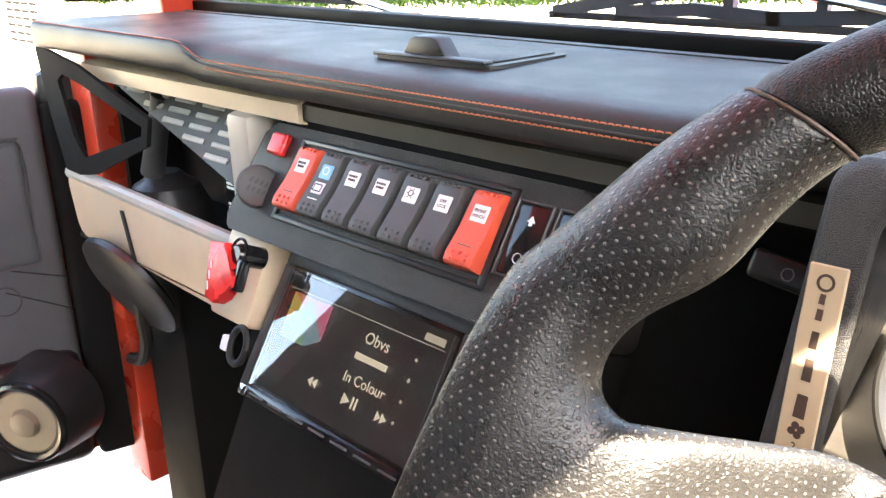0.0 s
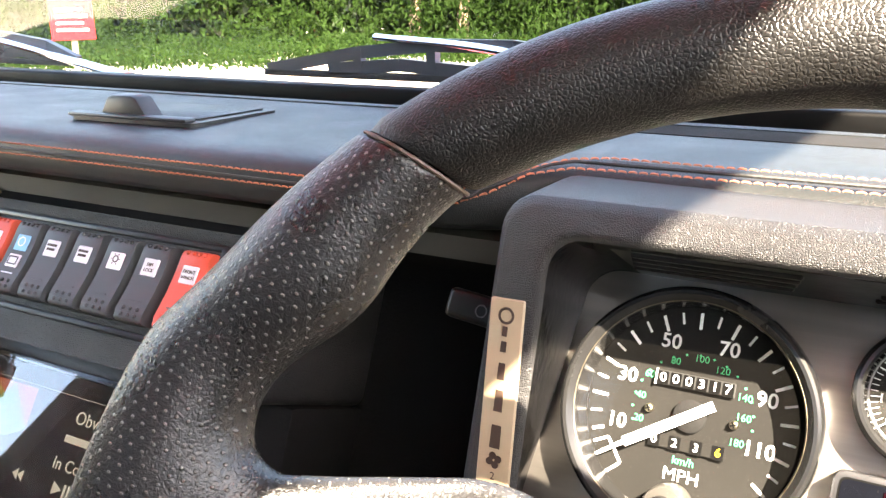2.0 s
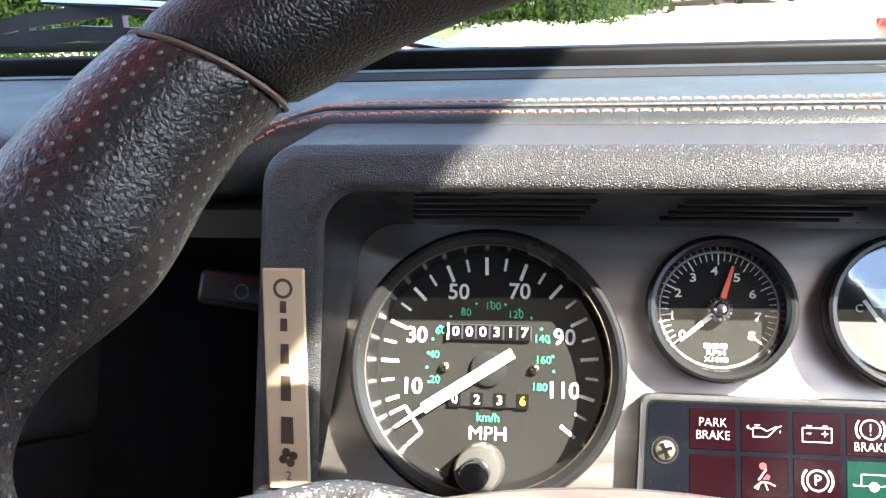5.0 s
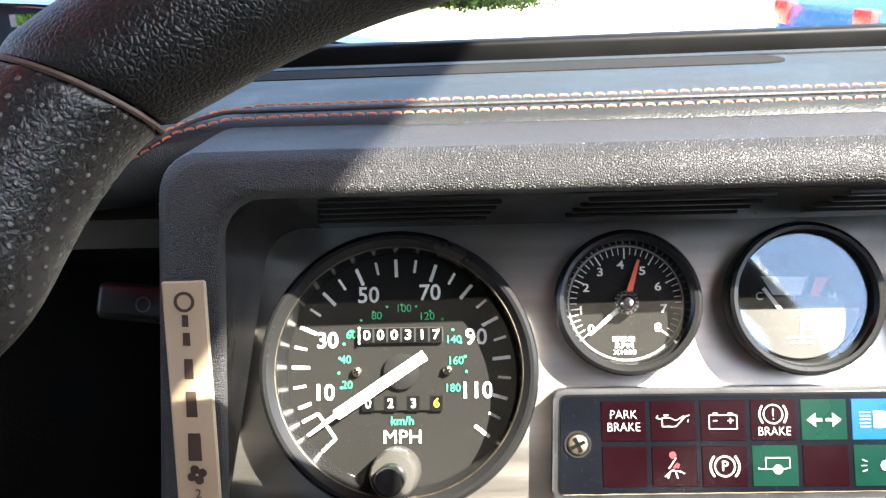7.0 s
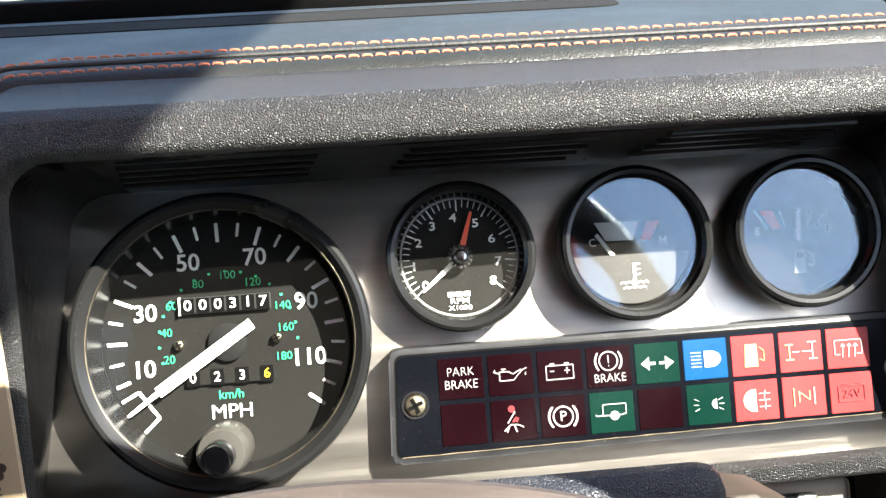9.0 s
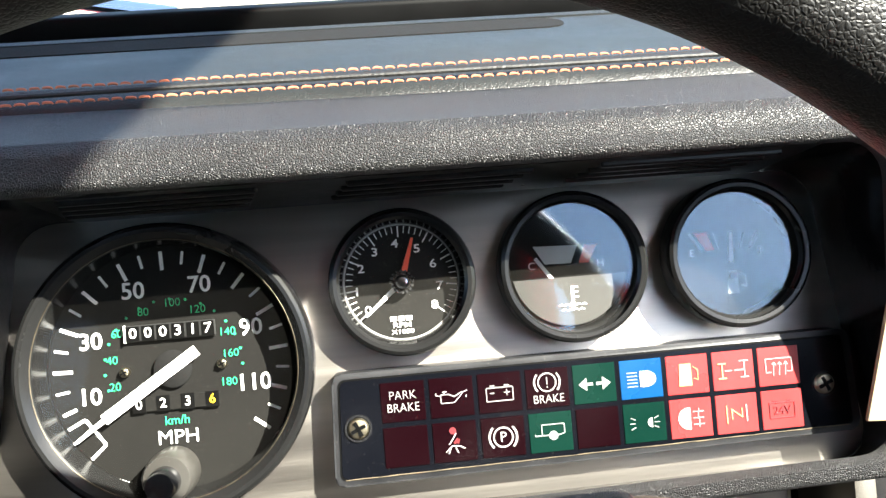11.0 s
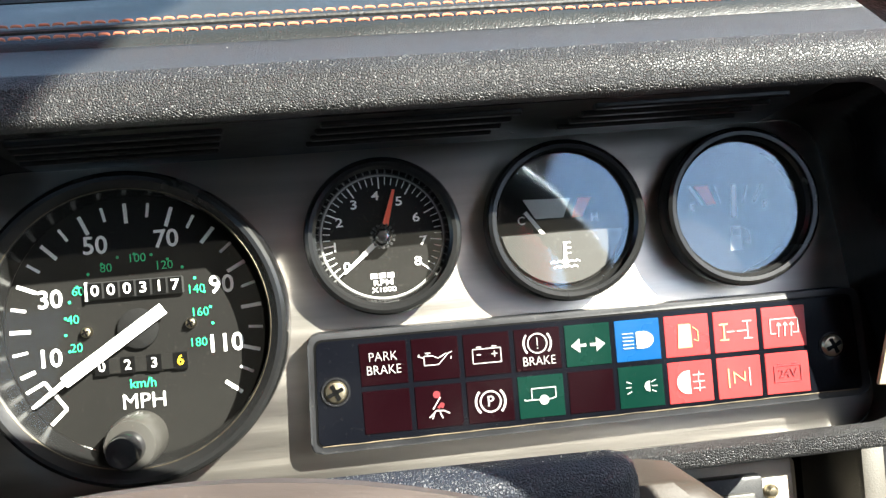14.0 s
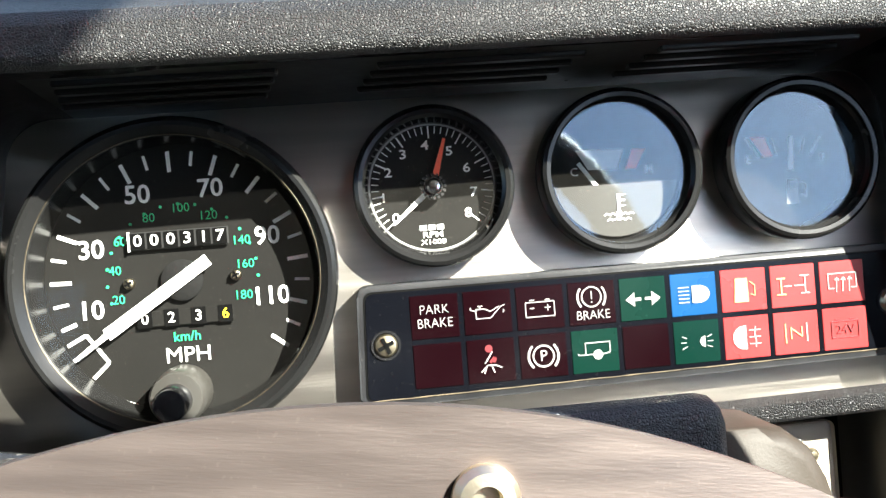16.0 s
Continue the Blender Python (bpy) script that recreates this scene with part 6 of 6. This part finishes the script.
prism(bm, [(0.0100, -0.0190), (0.0100, -0.0270), (0.0180, -0.0230)], TXT - 0.0002, TXT)
bar(bm, 0.0205, -0.0190, 0.0205, -0.0270, 0.0018, TXT - 0.0002)
bar(bm, 0.0240, -0.0190, 0.0240, -0.0270, 0.0018, TXT - 0.0002)
for s, cx in ((1, 0.048), (-1, -0.022)):
    prism(bm, [(cx - s * 0.004, -0.0195), (cx - s * 0.004, -0.0265), (cx + s * 0.001, -0.0230)], TXT - 0.0002, TXT)
    prism(bm, [(cx + s * 0.001, -0.0195), (cx + s * 0.001, -0.0265), (cx + s * 0.006, -0.0230)], TXT - 0.0002, TXT)
part("transport_icons", bm, M["lcd_text"], lcd)
bm = bmesh.new()
for k in range(4):
    disc(bm, 0.060 + 0.0, 0.02 - 0.014 * k, 0.0012, TXT - 0.0001, steps=10)
box(bm, -0.080, 0.080, TXT - 0.0001, TXT, 0.0318, 0.0322)
box(bm, 0.060, 0.078, TXT - 0.0001, TXT, 0.0340, 0.0390)
part("status_bars", bm, M["lcd_dim"], lcd)
art = {"art_pink": ((0.55, 0.10, 0.22, 1), [(-0.052, 0.030), (-0.030, 0.030), (-0.030, 0.004)]), "art_green": ((0.18, 0.40, 0.22, 1), [(-0.074, 0.006), (-0.060, 0.022), (-0.046, -0.004), (-0.074, -0.004)]), "art_yellow": ((0.55, 0.42, 0.12, 1), [(-0.074, 0.006), (-0.074, 0.030), (-0.060, 0.022)]), "art_red": ((0.55, 0.16, 0.10, 1), [(-0.074, 0.030), (-0.052, 0.030), (-0.060, 0.022)]), "art_teal": ((0.14, 0.30, 0.40, 1), [(-0.060, 0.022), (-0.052, 0.030), (-0.030, 0.004), (-0.046, -0.004)])}
for nm, (colr, pts) in art.items():
    bm = bmesh.new()
    prism(bm, pts, TXT - 0.0002, TXT)
    part("cover_art_facet", bm, glow(nm, colr, 0.032), lcd)

# red key switch below the socket
tag = thing("battery_isolator_key", DASH, "bright red plastic isolator key with black keyring", "key")
bm = bmesh.new()
prism(bm, [(-0.5865, -0.0275), (-0.5660, -0.0240), (-0.5590, -0.0330), (-0.5540, -0.0420), (-0.5450, -0.0445), (-0.5445, -0.0530), (-0.5520, -0.0570), (-0.5560, -0.0640), (-0.5640, -0.0700), (-0.5755, -0.0680), (-0.5770, -0.0500)], -0.022, -0.010, 0.002)
part("tab", bm, M["red"], tag)
bm = bmesh.new()
for k in range(3):
    bar(bm, -0.5775 + 0.001 * k, -0.040 - 0.008 * k, -0.5745 + 0.001 * k, -0.046 - 0.008 * k, 0.0016, -0.0224)
part("moulded_bars", bm, M["label_white"], tag)
part("barrel", lathe(bmesh.new(), [(0.0085, 0.006), (0.0085, -0.014), (0.006, -0.018), (0, -0.018)], -0.5560, -0.0300, 20), M["gloss"], tag)
part("ring", tube(bmesh.new(), [(-0.5545 + 0.010 * math.cos(a), -0.016, -0.030 + 0.012 * math.sin(a)) for a in (2 * math.pi * k / 20 for k in range(21))], 0.0012, 6), M["gloss"], tag)
part("clip", boxed(-0.549, -0.541, -0.020, -0.012, -0.056, -0.032, 0.002), M["gloss"], tag)
loop_c = thing("cable_clip", DASH, "black cable loop below the console corner", "cable")
part("loop", tube(bmesh.new(), [(-0.553 + 0.010 * math.cos(a), 0.004, -0.098 + 0.014 * math.sin(a)) for a in (2 * math.pi * k / 20 for k in range(21))], 0.0028, 8), M["rubber"], loop_c)
part("end", boxed(-0.571, -0.563, 0.0, 0.008, -0.106, -0.094, 0.0015), M["label_white"], loop_c)

# ---- passenger parcel shelf ----
shelf = thing("parcel_shelf", CAR, "grey metal parcel tray with a slotted rear panel", "parcel shelf")
part("front_plate", prism(bmesh.new(), quad_round([(-0.976, -0.042), (-0.962, -0.1075), (-0.604, -0.1185), (-0.604, -0.050)], 0.012), 0.020, 0.026, 0.0015), M["shelf"], shelf)
part("front_lip", tube(bmesh.new(), [(-0.976, 0.026, -0.0405), (-0.61, 0.026, -0.0480)], 0.0075, 10), M["pale_metal"], shelf)
part("divider", prism(bmesh.new(), [(-0.8490, -0.058), (-0.8345, -0.1125), (-0.8300, -0.1125), (-0.8440, -0.058)], 0.0175, 0.021), M["seamline"], shelf)
part("tray", boxed(-0.968, -0.610, 0.020, 0.190, -0.113, -0.107, 0.002), M["matt"], shelf)
part("underdash_rail", profile_x(bmesh.new(), [(0.044, 0.083), (0.036, 0.080), (0.036, 0.066), (0.044, 0.064), (0.075, 0.066), (0.075, 0.083)], -0.93, -0.555), M["shelf"], shelf)
part("rail_end", profile_x(bmesh.new(), [(0.046, 0.083), (0.040, 0.080), (0.040, 0.068), (0.046, 0.066), (0.075, 0.066), (0.075, 0.083)], -0.554, -0.16), M["olive"], shelf)
bm = bmesh.new()
grid_m = Matrix.Translation((-0.80, 0.075, 0.062)) @ Matrix.Rotation(radians(-38), 4, 'X')
prism(bm, [(-0.150, 0.004), (-0.150, -0.004), (0.17, -0.078), (0.17, 0.004)], -0.002, 0.0)
bmesh.ops.transform(bm, matrix=grid_m, verts=bm.verts)
part("slotted_panel", bm, M["olive"], shelf)
for r in range(5):
    for c in range(4):
        x0 = -0.095 + 0.050 * c + 0.048 * r
        if x0 > 0.125:
            continue
        part("slot", boxed(x0, x0 + 0.038, -0.0032, -0.0018, -0.014 - 0.0115 * r, -0.0085 - 0.0115 * r, 0.0012, 1, m=grid_m), M["pale_metal"], shelf)
part("post", boxed(-0.644, -0.612, 0.026, 0.06, -0.060, 0.066, 0.006), M["pale_metal"], shelf)
part("end_panel", boxed(-1.029, -1.020, 0.112, 0.186, -0.11, 0.08), M["matt"], shelf)
part("back_panel", boxed(-1.028, -0.60, 0.186, 0.192, -0.11, 0.08), M["matt"], shelf)
cyl = thing("wiper_motor", CAR, "black cylindrical motor on a round base in the tray", "motor")
part("tube", tube(bmesh.new(), [(-0.822, 0.065, 0.055), (-0.830, 0.065, 0.036), (-0.862, 0.065, -0.030)], [0.010, 0.010, 0.0125], 20), M["switch"], cyl)
part("base", lathe(bmesh.new(), [(0.0, -0.030), (0.016, -0.030), (0.024, -0.022), (0.034, -0.016), (0.046, 0.010), (0.052, 0.045), (0, 0.045)], 0, 0, 28), M["plastic"], cyl).matrix_basis = pose(-0.866, 0.080, -0.062, -90, 0, 0)
card = thing("pocket_label", CAR, "dark label card with a gold border", "card")
part("card", boxed(-0.730, -0.702, 0.070, 0.072, -0.050, 0.014, 0.0005, 1), material("gold_card", (0.50, 0.30, 0.08), 0.5), card)
part("panel", boxed(-0.727, -0.705, 0.0685, 0.0705, -0.046, 0.010), M["gloss"], card)
bm = bmesh.new()
for z in (-0.022, -0.046):
    for j in range(3):
        box(bm, -0.723, -0.709, 0.068, 0.0686, z + 0.004 * j, z + 0.0025 + 0.004 * j)
part("lettering_bars", bm, M["white"], card)

# side brace with a triangular window
bm = bmesh.new()
OUTER = [(-1.003, 0.094), (-0.985, 0.094), (-0.905, 0.082), (-0.765, 0.045), (-0.775, 0.018), (-0.900, -0.030), (-0.955, -0.040), (-0.972, -0.036), (-0.990, 0.020)]
INNER = [(-0.957, 0.062), (-0.942, 0.0695), (-0.900, 0.063), (-0.840, 0.049), (-0.780, 0.036), (-0.783, 0.027), (-0.835, 0.0105), (-0.919, -0.0150), (-0.938, 0.006)]
fo, bo, fi, bi = ([bm.verts.new((x, y, z)) for x, z in ps] for ps, y in ((OUTER, 0.0200), (OUTER, 0.0245), (INNER, 0.0200), (INNER, 0.0245)))
for i in range(9):
    j = (i + 1) % 9
    bm.faces.new((fo[i], fo[j], fi[j], fi[i]))
    bm.faces.new((bo[i], bi[i], bi[j], bo[j]))
    bm.faces.new((fo[i], bo[i], bo[j], fo[j]))
    bm.faces.new((fi[i], fi[j], bi[j], bi[i]))
thing("dash_end_brace", CAR, "black steel dash end brace with triangular opening", "brace", bm, M["matt"])

# ---- open passenger door and sill ----
bm = bmesh.new()
box(bm, -1.085, -1.030, 0.082, 0.115, -0.50, 0.10, 0.006)
thing("trim_door_post", CAR, "orange-red painted door post", "door post", bm, M["paint"], kind="structure")
DOOR = CAR @ pose(-1.09, 0.075, 0, 0, 0, -14)
door = thing("door_1", DOOR, "open passenger door with dark grey trimmed card", "door", kind="structure")
part("shell", boxed(-0.075, -0.012, -0.85, 0.02, -0.465, 0.028, 0.012), M["paint"], door)
part("edge_seal", boxed(-0.012, 0.026, -0.030, 0.024, -0.455, 0.02, 0.010, 3), M["matt"], door, "black rubber door edge seal")
part("door_card", boxed(-0.012, 0.020, -0.84, -0.032, -0.45, 0.040, 0.012, 3), M["card"], door)
part("card_pad", boxed(0.018, 0.026, -0.40, -0.058, -0.173, -0.017, 0.010, 3), M["card"], door)
part("pad_piping", tube(bmesh.new(), smooth_path([(0.0215, -0.40, -0.014), (0.0215, -0.090, -0.016), (0.0215, -0.066, -0.021), (0.0215, -0.057, -0.044), (0.0215, -0.060, -0.110), (0.0215, -0.0645, -0.174)]), 0.0013, 8), M["switch"], door, "pale grey piping round the door pad")
for z0, z1 in ((-0.172, -0.1976), (-0.2014, -0.2422)):
    part("card_seam", tube(bmesh.new(), [(0.0202, -0.104, z0), (0.0202, -0.027, z1)], 0.0009, 6), M["seamline"], door)
part("handle_ring", tube(bmesh.new(), [(0.0215, -0.106 + 0.018 * math.cos(a), -0.213 + 0.018 * math.sin(a)) for a in (2 * math.pi * k / 32 for k in range(33))], 0.0012, 6), M["switch"], door, "pale round handle trim")
part("pull_handle", boxed(0.028, 0.042, -0.125, -0.105, -0.11, -0.05, 0.004), M["plastic"], door)
part("mirror_bracket", boxed(-0.02, 0.010, -0.03, 0.04, -0.03, 0.055, 0.012), M["plastic"], door)
part("pod_body", boxed(0.012, 0.045, -0.21, -0.034, -0.445, -0.290, 0.02, 3), M["plastic"], door)
sp = part("speaker_pod", tube(bmesh.new(), [(0.01, -0.10, -0.368), (0.055, -0.10, -0.368), (0.070, -0.10, -0.368)], [0.068, 0.060, 0.054], 40), M["plastic"], door)
part("cone", tube(bmesh.new(), [(0.0700, -0.10, -0.368), (0.0730, -0.10, -0.368)], [0.044, 0.040], 36), M["speaker"], sp)
part("dust_cap", tube(bmesh.new(), [(0.072, -0.10, -0.368), (0.080, -0.10, -0.368), (0.084, -0.10, -0.368)], [0.020, 0.016, 0.004], 24), M["speaker"], sp)
part("edge_ring", tube(bmesh.new(), [(0.072, -0.10 + 0.049 * math.cos(a), -0.368 + 0.049 * math.sin(a)) for a in (2 * math.pi * k / 40 for k in range(41))], 0.006, 8), M["gloss"], sp)
sp.matrix_basis = pose(0.075, -0.112, -0.350, 0, 0, -40) @ pose(-0.070, 0.10, 0.368)
bm = bmesh.new()
box(bm, -1.10, -0.95, -1.6, 0.20, -0.72, -0.665, 0.01)
thing("trim_sill", CAR, "worn black and brass door sill tread", "sill", bm, M["plastic"], kind="structure")
bm = bmesh.new()
box(bm, -0.985, -0.885, 0.085, 0.25, -0.70, -0.12, 0.008)
thing("wall_footwell", CAR, "black footwell side panel", "panel", bm, M["matt"], kind="structure")
mount = thing("round_speaker_mount", CAR, "round black disc on a bent hose arm", "mount")
disc_c, disc_x = Vector((-0.878, 0.030, -0.152)), Vector((0.159, 0.0, -0.038)).normalized()
sight = (disc_c - Vector((0.03, -0.33, 0.20))).normalized()
disc_n = disc_x.cross(sight).normalized()
disc_n = (disc_n * math.cos(radians(14)) + sight * math.sin(radians(14))).normalized()
disc_x = (disc_x - disc_n * disc_x.dot(disc_n)).normalized()
part("disc", lathe(bmesh.new(), [(0, -0.006), (0.060, -0.006), (0.066, -0.003), (0.067, 0.003), (0.062, 0.007), (0, 0.008)], 0, 0, 48), M["plastic"], mount).matrix_basis = Matrix.Translation(disc_c) @ Matrix((disc_x, disc_n, disc_x.cross(disc_n))).transposed().to_4x4()
part("hose", tube(bmesh.new(), smooth_path([(-0.885, 0.040, -0.160), (-0.895, 0.045, -0.205), (-0.905, 0.050, -0.235), (-0.935, 0.055, -0.268), (-0.975, 0.06, -0.282)]), 0.0075, 10), M["rubber"], mount)
